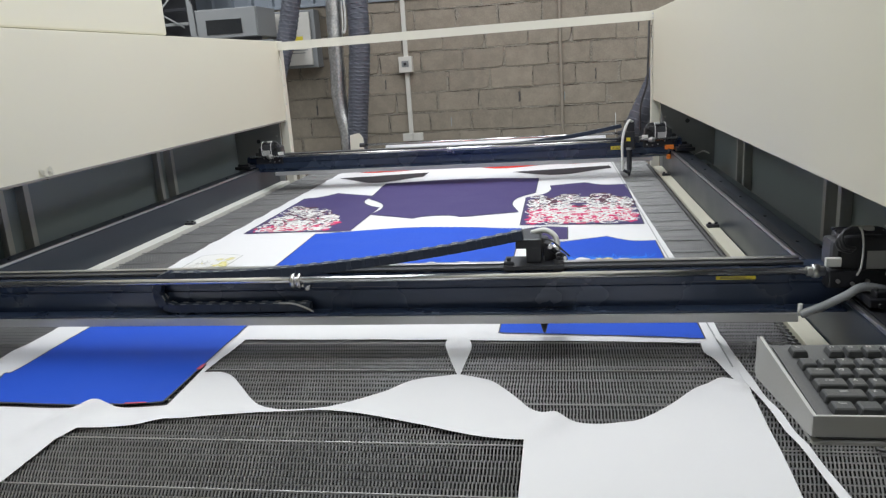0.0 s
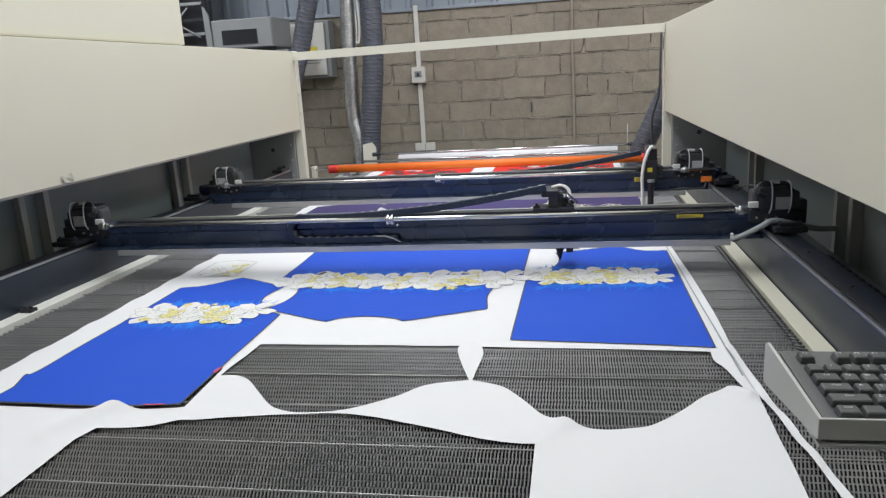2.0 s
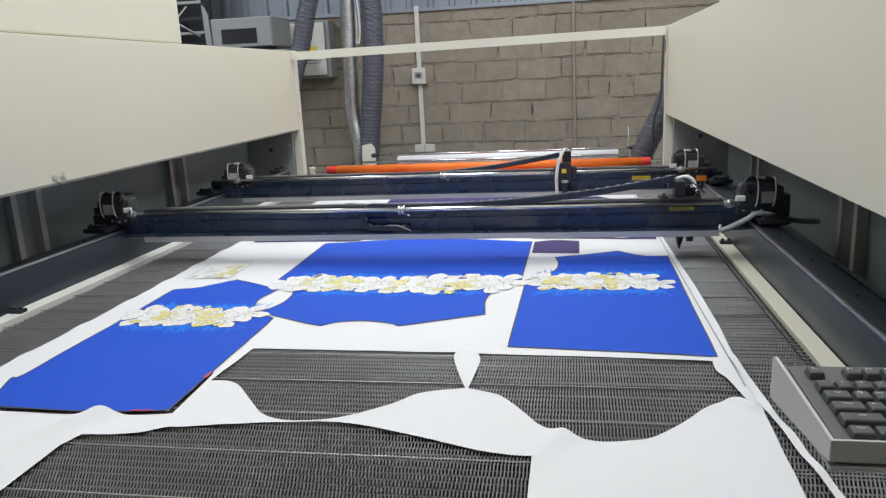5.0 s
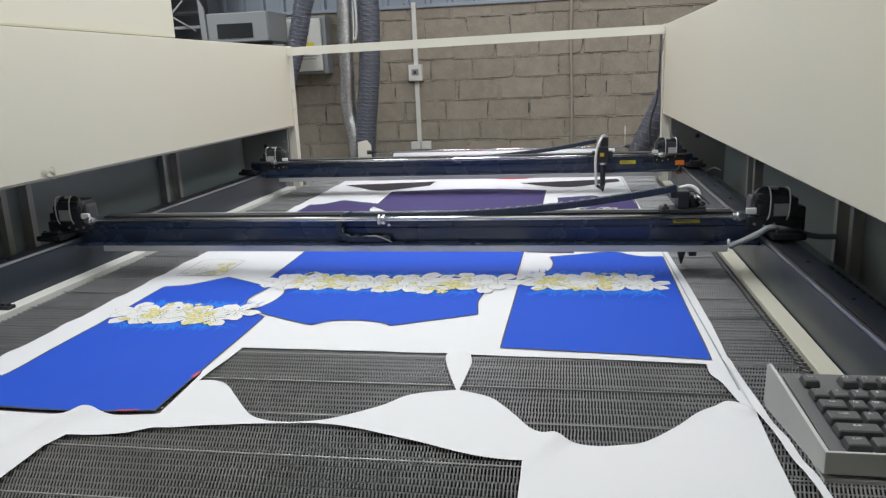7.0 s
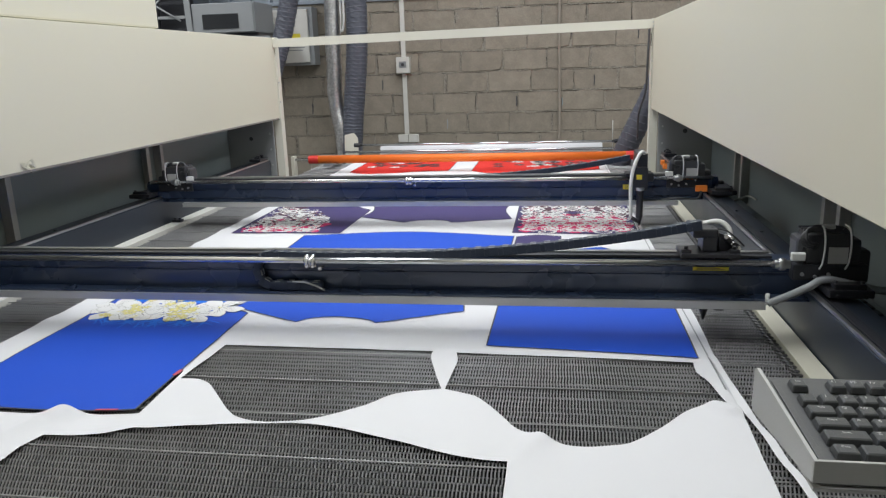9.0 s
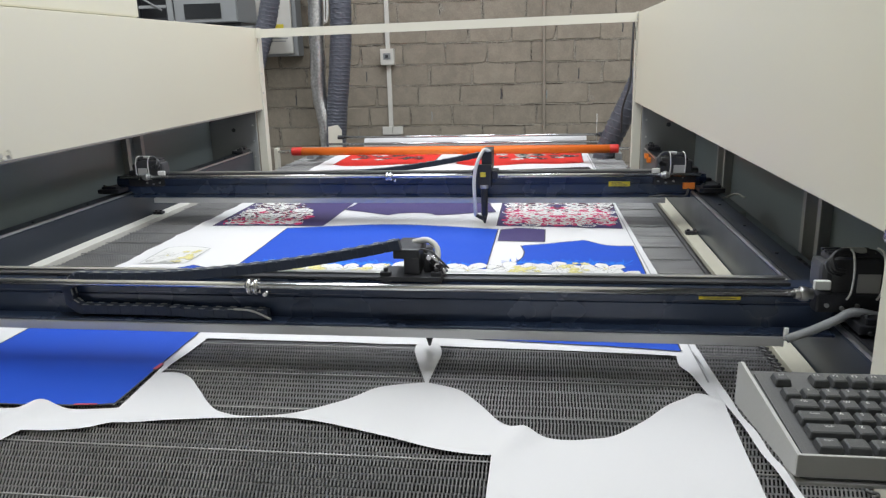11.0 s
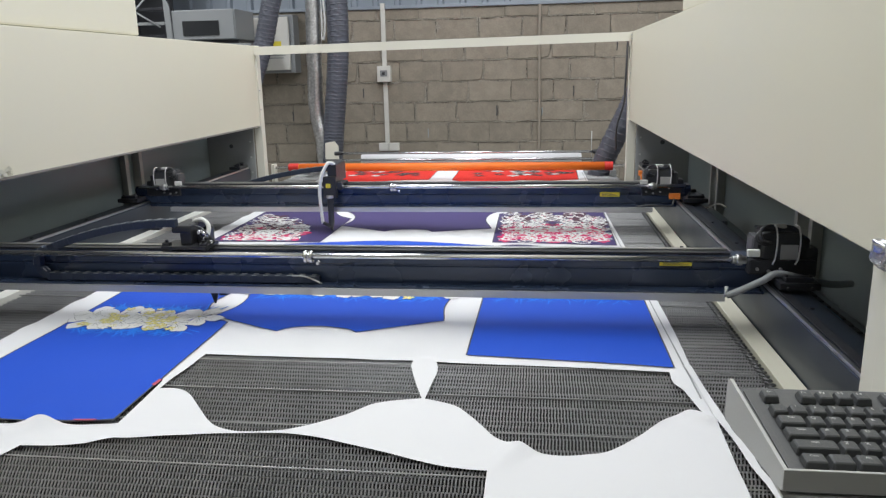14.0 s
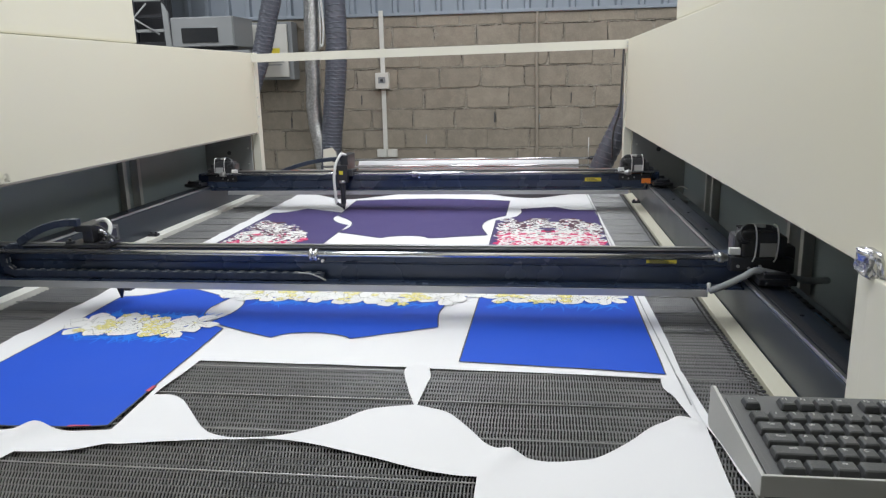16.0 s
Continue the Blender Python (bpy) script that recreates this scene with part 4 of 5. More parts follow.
def small_flower(bm, x, y, r, z, m=2):
    a0 = rnd.uniform(0, 6.28)
    for k in range(5):
        o = petal(x, y, a0 + k * 1.2566, r, r * 0.42, 5)
        blob(grow(o, 1.12), z, bm, 1)
        blob(o, z + 0.00005, bm, m)
    blob([(x + 0.2 * r * math.cos(i), y + 0.2 * r * math.sin(i)) for i in range(6)], z + 0.0001, bm, 0)


def flower_band(x0, x1, y0, y1, x0b, x1b):
    """A garland of white and yellow flowers over azure leaves; x0b, x1b is its span along the lower side."""
    bm = bmesh.new()
    yc, hh = (y0 + y1) / 2, (y1 - y0) / 2
    n = int((x1 - x0) / 0.0026)
    for k in range(n):
        x = x0 + 0.04 + (x1 - x0 - 0.08) * k / n
        s = rnd.choice((-1, 1))
        lo, hi = (x0b, x1b) if s < 0 else (x0, x1)
        if not lo + 0.03 < x < hi - 0.03:
            continue
        fan = math.sin(k * 0.23) * 1.0 + rnd.uniform(-0.25, 0.25)
        l = rnd.uniform(0.035, 0.085)
        yb = yc + s * hh * 0.5
        tip = x + l * math.sin(fan) * 1.4
        if lo + 0.01 < tip < hi - 0.01:
            ribbon([(x + (tip - x) * u + 0.006 * math.sin(3 * u), yb + s * (hh * 0.3 + l * math.cos(fan) * u)) for u in (0, 0.35, 0.7, 1.0)], 0.0050, 0.0016, bm, 3, False, True)
    x = x0 + 0.042
    side = 1
    z = 0.0021
    while x < x1 - 0.05:
        big_flower(bm, x, yc + side * hh * rnd.uniform(0.18, 0.38), 0.084 * rnd.uniform(0.85, 1.1), z)
        x += rnd.uniform(0.034, 0.050)
        side = -side
        z = 0.0021 + (z - 0.0021 + 0.00045) % 0.0018
    k = x0 + 0.10
    while k < x1 - 0.05:
        for j in range(11):
            fx, fy = k + rnd.gauss(0, 0.028), yc + rnd.gauss(0, hh * 0.42)
            if x0b < fx < x1b:
                small_flower(bm, fx, fy, rnd.uniform(0.012, 0.022), 0.0044 + 0.00015 * (j % 3))
        k += rnd.uniform(0.15, 0.22)
    for j in range(int((x1 - x0) * 24)):
        small_flower(bm, rnd.uniform(x0b + 0.02, x1b - 0.02), yc + rnd.choice((-1, 1)) * hh * rnd.uniform(0.6, 0.95), rnd.uniform(0.010, 0.017), 0.0044, rnd.choice((0, 2, 2)))
    return bm


FLOWER_MATS = (PETAL, INK, YELLOWPR, BLUELIGHT, DARKPRINT, SHADOWPETAL)
for span_ in ((-1.045, -0.185, 2.30, 2.50, -0.94, -0.27), (-0.15, 0.335, 2.32, 2.53, -0.16, 0.335), (-1.395, -0.955, 1.94, 2.13, -1.395, -0.915)):
    tagged(part("flower_garland", flower_band(*span_), FLOWER_MATS, cloth, "white and yellow flower garland print"), kind="stuff")
tab = bmesh.new()
big_flower(tab, -1.385, 2.58, 0.06, 0.0018)
for j in range(14):
    small_flower(tab, -1.30 + rnd.gauss(0, 0.018), 2.58 + rnd.gauss(0, 0.045), 0.015, 0.0026)
for j in range(6):
    small_flower(tab, -1.36 + rnd.gauss(0, 0.03), 2.52 + rnd.gauss(0, 0.02), 0.014, 0.0026, 5)
tagged(part("flower_print", tab, FLOWER_MATS, cloth), kind="stuff")
# small red notches at the hem of the left panel
part("notch_mark", blob([(-0.903, 1.575), (-0.892, 1.572), (-0.890, 1.605), (-0.900, 1.608)], 0.0035, bmesh.new(), 0), NOTCH, cloth)
part("notch_mark", blob([(-0.98, 1.384), (-0.93, 1.389), (-0.93, 1.395), (-0.98, 1.391)], 0.0035, bmesh.new(), 0), NOTCH, cloth)


def scroll(bm, x, y, r, a, hand, w, z, mi):
    """A curling tendril."""
    line = []
    for i in range(15):
        u = i / 14
        rr = r * (1 - 0.82 * u)
        th = a + hand * 5.2 * u
        line.append((x + rr * math.cos(th), y + rr * math.sin(th)))
    ribbon(line, w, z, bm, mi, False, True)


def damask(inside, cx, x0, x1, y0, y1, n, magenta_to):
    """Mirrored scrolls and leaves in white over a magenta ground that turns dark towards the top."""
    bm = bmesh.new()
    for k in range(n):
        x, y = rnd.uniform(cx, max(x1, 2 * cx - x0)), rnd.uniform(y0, y1)
        r, a, hand = rnd.uniform(0.016, 0.042), rnd.uniform(0, 6.28), rnd.choice((-1, 1))
        red = y < magenta_to + rnd.gauss(0, 0.05)
        ground = k < n * 0.5
        for s in (1, -1):
            px = cx + s * (x - cx)
            if not inside(px, y) or not x0 + r < px < x1 - r * 0.6 or y - r < y0:
                continue
            aa = a if s > 0 else math.pi - a
            if ground:
                blob(petal(px - 0.8 * r * math.cos(aa), y - 0.8 * r * math.sin(aa), aa, r * 1.9, r * 0.75, 6), 0.0015 + 0.000004 * (k % 60), bm, 2 if red else 1)
            elif k < n * 0.8:
                scroll(bm, px, y, r * 1.25, aa, hand * s, r * 0.36, 0.0020 + 0.00005 * (k % 8), 0)
            elif k < n * 0.93:
                blob(petal(px, y, aa, r * 0.8, r * 0.24, 5), 0.0026 + 0.00004 * (k % 6), bm, 0)
            else:
                blob(petal(px, y, aa, r * 0.5, r * 0.2, 5), 0.0030 + 0.00004 * (k % 6), bm, 2)
    return bm


DAMASK = (PETAL, MAROON, MAGENTA)
bm = damask(lambda x, y: y < 3.74 + (0.06 * math.sin(x * 40)), 0.08, -0.172, 0.335, 3.085, 3.86, 640, 3.42)
tagged(part("scroll_print", bm, DAMASK, cloth, "white and magenta scroll print"), kind="stuff")
bm = damask(lambda x, y: ((x + 1.43) / 0.40) ** 2 + ((y - 3.08) / 0.62) ** 2 < 1, -1.24, -1.428, -1.03, 3.09, 3.72, 360, 3.26)
tagged(part("scroll_print", bm, DAMASK, cloth, "white and magenta scroll print"), kind="stuff")
bm = bmesh.new()
for k in range(46):
    x = rnd.choice((rnd.uniform(-1.33, -0.78), rnd.uniform(-0.42, 0.24)))
    y = rnd.uniform(5.10, 5.42)
    if rnd.random() < 0.4:
        big_flower(bm, x, y, 0.05, 0.0018 + 0.00045 * (k % 4), rnd.choice((0, 5, 4)))
    else:
        small_flower(bm, x, y, 0.036, 0.0040, rnd.choice((4, 4, 0)))
tagged(part("flower_print", bm, FLOWER_MATS, cloth, "white and black flowers on red"), kind="stuff")

# ---- roller and cloth feed at the far end ----
roll = tagged(empty("tension_roller", -0.59, 4.95, 0.0), "long orange rubber roller with red taped ends on a steel shaft", "roller")


def rpart(name, bm, material, label="", smooth=False):
    ob = part(name, bm, material, roll, label, smooth)
    ob.matrix_parent_inverse = Matrix.Translation((0.59, -4.95, 0))
    return ob


RZ, RY = 0.090, 4.95
rpart("sleeve", rod((-1.62, RY, RZ), (0.445, RY, RZ), 0.0275, seg=28), ORANGE, "orange rubber sleeve")
rpart("red_end", rod((-1.69, RY, RZ), (-1.62, RY, RZ), 0.0282, seg=28, bevel=0.002), REDCAP, "red taped end")
rpart("red_end", rod((0.445, RY, RZ), (0.50, RY, RZ), 0.0282, seg=28, bevel=0.002), REDCAP, "red taped end")
rpart("shaft", rod((-1.81, RY, RZ), (0.62, RY, RZ), 0.010, seg=16), CHROME, "bright steel shaft")
for x in (-1.80, 0.60):
    b = bmesh.new()
    box(x - 0.012, x + 0.012, RY - 0.03, RY + 0.03, -0.06, 0.115, 0.004, b)
    rpart("bearing_block", b, CREAM_EDGE)

feed = tagged(empty("cloth_feeder", -0.55, 5.7, 0.0), "grey steel cloth feeder with bright rods and side plates", "cloth feeder")


def fpart(name, bm, material, label="", smooth=False):
    ob = part(name, bm, material, feed, label, smooth)
    ob.matrix_parent_inverse = Matrix.Translation((0.55, -5.7, 0))
    return ob


for y, z, x0, x1 in ((5.62, 0.112, -1.52, 0.56), (5.60, 0.062, -1.62, 0.50)):
    fpart("guide_rod", rod((x0, y, z), (x1, y, z), 0.009, seg=14), CHROME)
for x, s in ((-1.60, 1), (0.52, -1)):
    side = prism([(x - 0.05, -0.08), (x + 0.06, -0.08), (x + 0.06, 0.16), (x + 0.03, 0.20), (x, 0.195), (x - 0.045, 0.185), (x - 0.05, 0.08)] if s > 0 else [(x - 0.06, -0.08), (x + 0.05, -0.08), (x + 0.05, 0.06), (x, 0.11), (x - 0.06, 0.05)], "y", 5.70, 5.706)
    fpart("side_plate", side, CREAM_EDGE if s > 0 else BOXGREY, "pale folded side plate")
    fpart("foot", box(x - 0.03, x + 0.03, 5.52, 5.84, FLOOR, -0.08, 0.004), BOXGREY)
    fpart("rod_end", rod((x + s * 0.05, 5.62, 0.112), (x + s * 0.10, 5.62, 0.112), 0.016, seg=14, bevel=0.002), BLACKMETAL)
bl = bmesh.new()
box(-1.64, -1.59, 5.10, 5.50, 0.02, 0.05, 0.003, bl)
box(-1.80, -1.58, 5.48, 5.51, 0.02, 0.055, 0.003, bl)
fpart("frame_arm", bl, BOXGREY)
br = bmesh.new()
box(0.50, 0.54, 5.10, 5.50, 0.0, 0.04, 0.003, br)
fpart("frame_arm", br, BOXGREY)
fpart("sensor_pole", rod((0.41, 5.66, 0.05), (0.41, 5.66, 0.26), 0.003, seg=8), KEYTRAY)
cr = rod((-1.36, 5.72, 0.045), (0.34, 5.72, 0.045), 0.048, seg=40)
for v in cr.verts:
    v.co.z += 0.003 * noise.noise(v.co * 6)
tagged(link_mesh("cloth_roll", cr, CLOTH, None, "", True), "thick roll of white cloth on the feeder", "cloth roll")

# ---- keyboard in its sheet-metal tray ----
tray = tagged(empty("keyboard_tray", 0.449, 0.850, 0.281), "grey sheet-metal keyboard tray with folded sides", "keyboard tray")


def tpart(name, bm, material, parent=None, inv=(0.40, 0.76, 0.33), label=""):
    ob = part(name, bm, material, parent or tray, label)
    ob.matrix_parent_inverse = Matrix.Translation([-c for c in inv])
    return ob


tpart("tray_floor", box(0.228, 0.70, 0.676, 0.872, 0.329, 0.333, 0.001), KEYTRAY)
tpart("side_flange", prism([(0.673, 0.340), (0.673, 0.3625), (0.862, 0.366), (0.870, 0.362), (0.873, 0.318), (0.868, 0.312)], "x", 0.225, 0.2285), KEYTRAY)
tpart("front_lip", box(0.225, 0.70, 0.670, 0.6735, 0.341, 0.3625, 0.001), KEYTRAY)
tpart("support_bracket", box(0.50, 0.54, 0.872, 0.893, 0.31, 0.333, 0.002), KEYTRAY)

kb = tagged(empty("keyboard", 0.506, 0.850, 0.287), "black desktop keyboard with printed white legends", "keyboard")
KINV = (0.45, 0.76, 0.335)
body = box(0.230, 0.676, 0.678, 0.864, 0.334, 0.349, 0.004)
tpart("case", body, KEYBASE, kb, KINV)
tpart("rim", box(0.236, 0.242, 0.686, 0.85, 0.3495, 0.3515, 0.0006), KEYBASE, kb, KINV)


def key_bm(w, d):
    t = bmesh.new()
    lo = [(-w / 2, -d / 2), (w / 2, -d / 2), (w / 2, d / 2), (-w / 2, d / 2)]
    hi = [(-w / 2 + 0.002, -d / 2 + 0.0015), (w / 2 - 0.002, -d / 2 + 0.0015), (w / 2 - 0.002, d / 2 - 0.004), (-w / 2 + 0.002, d / 2 - 0.004)]
    a = [t.verts.new((x, y, 0)) for x, y in lo]
    b = [t.verts.new((x, y, 0.0085)) for x, y in hi]
    t.faces.new(a)
    t.faces.new(b)
    for k in range(4):
        t.faces.new((a[k], a[(k + 1) % 4], b[(k + 1) % 4], b[k]))
    bmesh.ops.bevel(t, geom=t.edges[:], offset=0.0012, segments=1, affect="EDGES")
    return t


def legend(text, size):
    cu = bpy.data.curves.new("legend", "FONT")
    cu.body, cu.size, cu.align_x = text, size, "CENTER"
    ob = bpy.data.objects.new("legend", cu)
    scene.collection.objects.link(ob)
    dg = bpy.context.evaluated_depsgraph_get()
    dg.update()
    me_ = bpy.data.meshes.new_from_object(ob.evaluated_get(dg))
    bpy.data.objects.remove(ob)
    me_.materials.clear()
    me_.materials.append(WHITEPL)
    return me_


ROWS = [
    (0.8345, [("Esc", 1)] + [("", -1)] + [("F%d" % k, 1) for k in (1, 2, 3, 4)] + [("", -0.5)] + [("F%d" % k, 1) for k in (5, 6, 7, 8)]),
    (0.801, [("`", 1)] + [(c, 1) for c in "1234567890"] + [("-", 1), ("=", 1), ("", 2)]),
    (0.777, [("Tab", 1.5)] + [(c, 1) for c in "QWERTYUIOP"] + [("[", 1), ("]", 1), ("", 1.5)]),
    (0.753, [("Caps", 1.75)] + [(c, 1) for c in "ASDFGHJKL"] + [(";", 1), ("", 1), ("", 2.25)]),
    (0.729, [("Shift", 2.25)] + [(c, 1) for c in "ZXCVBNM"] + [(",", 1), (".", 1), ("", 1), ("", 2.75)]),
    (0.704, [("Ctrl", 1.25), ("", 1.25), ("Alt", 1.25), ("", 6.25), ("", 1.25), ("", 1.25), ("", 1.25), ("", 1.25)]),
]
meshes = {}
for y, keys in ROWS:
    x = 0.250
    for text, w in keys:
        if w > 0 and x + w * 0.019 < 0.66:
            if w not in meshes:
                k0 = tpart("key", key_bm(w * 0.019 - 0.0015, 0.0215), KEYCAP, kb, KINV)
                meshes[w] = k0.data
            else:
                k0 = new("key", meshes[w])
                k0.parent, k0.matrix_parent_inverse = kb, Matrix.Translation([-c for c in KINV])
            k0.matrix_basis = pose(x + w * 0.0095, y, 0.3495)
            if text and x < 0.40:
                t0 = new("legend", legend(text, 0.0062 if len(text) < 3 else 0.0046))
                t0.parent = k0
                t0.matrix_basis = pose(-0.002 if len(text) < 3 else 0, 0.0, 0.00862)
        x += abs(w) * 0.019

# ---- ducts, pipes and boxes by the back wall ----
def thing(name, bm, material, label, category, smooth=False, group=""):
    return tagged(link_mesh(name, bm, material, None, "", smooth), label, category, group)


def ribbed(name, pts, r, label, turns):
    """A flexible duct: smooth skin with a raised wire helix."""
    skin = hose(pts, r, None, turns * 4, 24, 0.0)
    skin.verts.ensure_lookup_table()
    for i in range(turns * 4 + 1):
        ring = [skin.verts[i * 24 + k] for k in range(24)]
        c = sum((v.co for v in ring), Vector()) / 24
        for k, v in enumerate(ring):
            v.co += (v.co - c).normalized() * (0.0032 * (1 if (k + i) % 4 < 2 else -1) + 0.004 * noise.noise(v.co * 30))
    d = tagged(link_mesh(name, skin, DUCT, None, "", True), label, "duct", "flexible ducts")
    line = spline(pts, turns * 16)
    coil = []
    side = None
    for i, c in enumerate(line):
        t = (line[min(i + 1, len(line) - 1)] - line[max(i - 1, 0)]).normalized()
        if side is None:
            side = t.orthogonal().normalized()
        side = (side - t * side.dot(t)).normalized()
        a = i / 16 * 2 * math.pi
        coil.append(c + r * 1.01 * (math.cos(a) * side + math.sin(a) * t.cross(side)))
    part("wire_helix", hose([tuple(c) for c in coil], 0.0042, None, len(coil) - 1, 5), DUCTWIRE, d, "raised spiral wire", True)
    return d


ribbed("flexible_duct", [(-2.02, 6.0, 2.2), (-2.06, 6.0, 1.5), (-2.13, 6.0, 1.2), (-2.20, 6.0, 0.95), (-2.27, 5.95, 0.72), (-2.36, 5.9, 0.40), (-2.42, 5.85, 0.0)], 0.074, "dark grey flexible duct bending down behind the hood", 46)
ribbed("flexible_duct", [(-1.63, 6.3, 2.9), (-1.65, 6.3, 1.6), (-1.655, 6.3, 1.0), (-1.69, 6.3, 0.6), (-1.735, 6.3, 0.25), (-1.76, 6.28, -0.1), (-1.76, 6.2, -0.7)], 0.088, "thick dark grey flexible duct hanging down the wall", 70)
ribbed("flexible_duct", [(0.36, 5.25, -0.25), (0.45, 5.22, 0.05), (0.52, 5.2, 0.22), (0.60, 5.18, 0.40), (0.68, 5.15, 0.60), (0.72, 5.1, 0.75)], 0.072, "short dark grey flexible duct beside the end post", 20)
pipe = hose([(-1.85, 6.32, 2.9), (-1.862, 6.32, 1.4), (-1.878, 6.32, 0.8), (-1.885, 6.32, 0.4), (-1.835, 6.3, 0.1), (-1.80, 6.28, -0.5), (-1.80, 6.28, FLOOR)], 0.064, None, 90, 22, 0.012)
for v in pipe.verts:
    v.co += Vector((1, 1, 0)) * 0.006 * noise.noise(v.co * Vector((20, 20, 9)))
gp = thing("foil_duct", pipe, GALV, "dented silver foil exhaust pipe running down the wall", "pipe", True)
part("clamp_band", rod((-1.868, 6.32, 0.93), (-1.870, 6.32, 0.955), 0.068, seg=24), BLACKMETAL, gp)

# white trunking with a breaker box
trunk = tagged(empty("cable_trunking", -1.385, WALL_Y, 0.0), "white plastic cable trunking with a breaker box", "cable trunking")


def wpart(name, bm, material, label="", parent=None):
    ob = part(name, bm, material, parent or trunk, label)
    if parent is None:
        ob.matrix_parent_inverse = Matrix.Translation((1.385, -WALL_Y, 0))
    return ob


wpart("trunking", box(-1.405, -1.365, WALL_Y - 0.025, WALL_Y, 0.07, 1.32, 0.003), CONDUIT)
bx = wpart("breaker_box", box(-1.45, -1.325, WALL_Y - 0.07, WALL_Y, 0.63, 0.775, 0.008), CONDUIT, "white breaker box")
wpart("switch_recess", box(-1.42, -1.355, WALL_Y - 0.073, WALL_Y - 0.069, 0.68, 0.735), BOXGREY, "", bx)
wpart("switch", box(-1.40, -1.375, WALL_Y - 0.082, WALL_Y - 0.073, 0.695, 0.72, 0.002), BLACK, "", bx)
for k in range(2):
    wpart("socket", box(-1.465 + 0.098 * k, -1.372 + 0.098 * k, WALL_Y - 0.04, WALL_Y, 0.0, 0.072, 0.005), CONDUIT, "white wall socket")
thing("wall_conduit", hose([(0.022, WALL_Y - 0.012, FLOOR), (0.026, WALL_Y - 0.012, 0.3), (0.02, WALL_Y - 0.012, 0.9), (0.024, WALL_Y - 0.012, 1.27)], 0.014, None, 30, 10), mat("dusty_tan_pipe", (0.27, 0.235, 0.19), 0.7, 0, 0.2, 8.0, 0.3, 100.0), "dusty tan pipe fixed upright to the wall", "pipe", True)

# electrical enclosure
eb = tagged(empty("electrical_box", -2.40, WALL_Y, 0.73), "pale grey wall-mounted electrical enclosure with a yellow sticker", "electrical box")


def epart(name, bm, material, label=""):
    ob = part(name, bm, material, eb, label)
    ob.matrix_parent_inverse = Matrix.Translation((2.40, -WALL_Y, -0.73))
    return ob


epart("case", box(-2.66, -2.18, WALL_Y - 0.16, WALL_Y - 0.002, 0.73, 1.24, 0.006), BOXGREY)
epart("door", box(-2.64, -2.22, WALL_Y - 0.185, WALL_Y - 0.162, 0.755, 1.22, 0.008), CONDUIT, "off-white door")
epart("warning_sticker", box(-2.385, -2.295, WALL_Y - 0.188, WALL_Y - 0.1855, 0.955, 1.01), YELLOW, "yellow warning sticker")
for k in range(3):
    epart("print_bar", box(-2.48, -2.28 + 0.02 * k, WALL_Y - 0.188, WALL_Y - 0.1855, 0.86 + 0.025 * k, 0.868 + 0.025 * k), BOXGREY)

# control cabinet on a shelf behind the hood
cab = tagged(empty("control_cabinet", -2.80, 6.35, 1.0), "grey metal control cabinet with a dark window", "cabinet")


def kpart(name, bm, material, label=""):
    ob = part(name, bm, material, cab, label)
    ob.matrix_parent_inverse = Matrix.Translation((2.80, -6.35, -1.0))
    return ob


kpart("case", box(-3.06, -2.50, 6.2, 6.62, 1.015, 1.26, 0.008), BOXGREY)
kpart("front_frame", box(-3.05, -2.51, 6.188, 6.199, 1.02, 1.255, 0.004), BOXGREY)
kpart("window", box(-2.96, -2.64, 6.180, 6.1875, 1.05, 1.17, 0.002), GLASSDARK, "dark window")
kpart("bracket", prism([(-3.10, 1.0), (-3.05, 1.0), (-3.06, 1.30), (-3.09, 1.36), (-3.11, 1.38)], "y", 6.17, 6.186), BOXGREY)
kpart("foot", box(-3.06, -2.50, 6.25, 6.6, 0.98, 1.014, 0.002), BLACKMETAL)
sh = bmesh.new()
box(-4.2, -2.36, 6.15, 6.68, 0.945, 0.979, 0.004, sh)
for x in (-4.15, -2.95):
    box(x, x + 0.04, 6.2, 6.24, FLOOR, 0.945, 0.003, sh)
    box(x, x + 0.04, 6.6, 6.64, FLOOR, 0.945, 0.003, sh)
thing("steel_shelf", sh, BOXGREY, "grey steel shelf carrying the control cabinet", "shelf")
rack = tagged(empty("steel_rack", -3.55, 6.4, 0.98), "dark steel rack with rods in the corner", "rack")
for z in (1.05, 1.16, 1.28, 1.42, 1.56):
    ob = part("rack_bar", box(-0.60, 0.36, -0.02, 0.02, z - 0.98, z - 0.955, 0.003), GREYPLATE if z in (1.16, 1.42) else BLACKMETAL, rack)
for x in (-0.5, 0.05, 0.33):
    part("rack_post", box(x, x + 0.035, -0.02, 0.02, 0.0, 1.3, 0.003), BLACKMETAL, rack)
part("rack_back", box(-0.6, 0.36, 0.1, 0.12, 0.0, 1.3), BLACKMETAL, rack)
part("rack_brace", rod((-0.2, -0.03, 0.05), (0.2, -0.03, 0.42), 0.008, seg=8), GREYPLATE, rack)
part("rack_brace", rod((-0.1, -0.035, 0.40), (0.30, -0.035, 0.16), 0.008, seg=8), GREYPLATE, rack)
for k in range(2):
    x = -1.96 + k * 0.03
    thing("cable_loop", hose([(x - 0.10, WALL_Y - 0.06, 1.5), (x - 0.05, WALL_Y - 0.07, 1.15), (x, WALL_Y - 0.08, 1.0 + 0.02 * k), (x + 0.02, WALL_Y - 0.07, 1.2), (x + 0.0, WALL_Y - 0.05, 1.5)], 0.010, None, 30, 8), WHITEPL, "white cable hanging in a loop on the wall", "cable", True, "hanging cables")
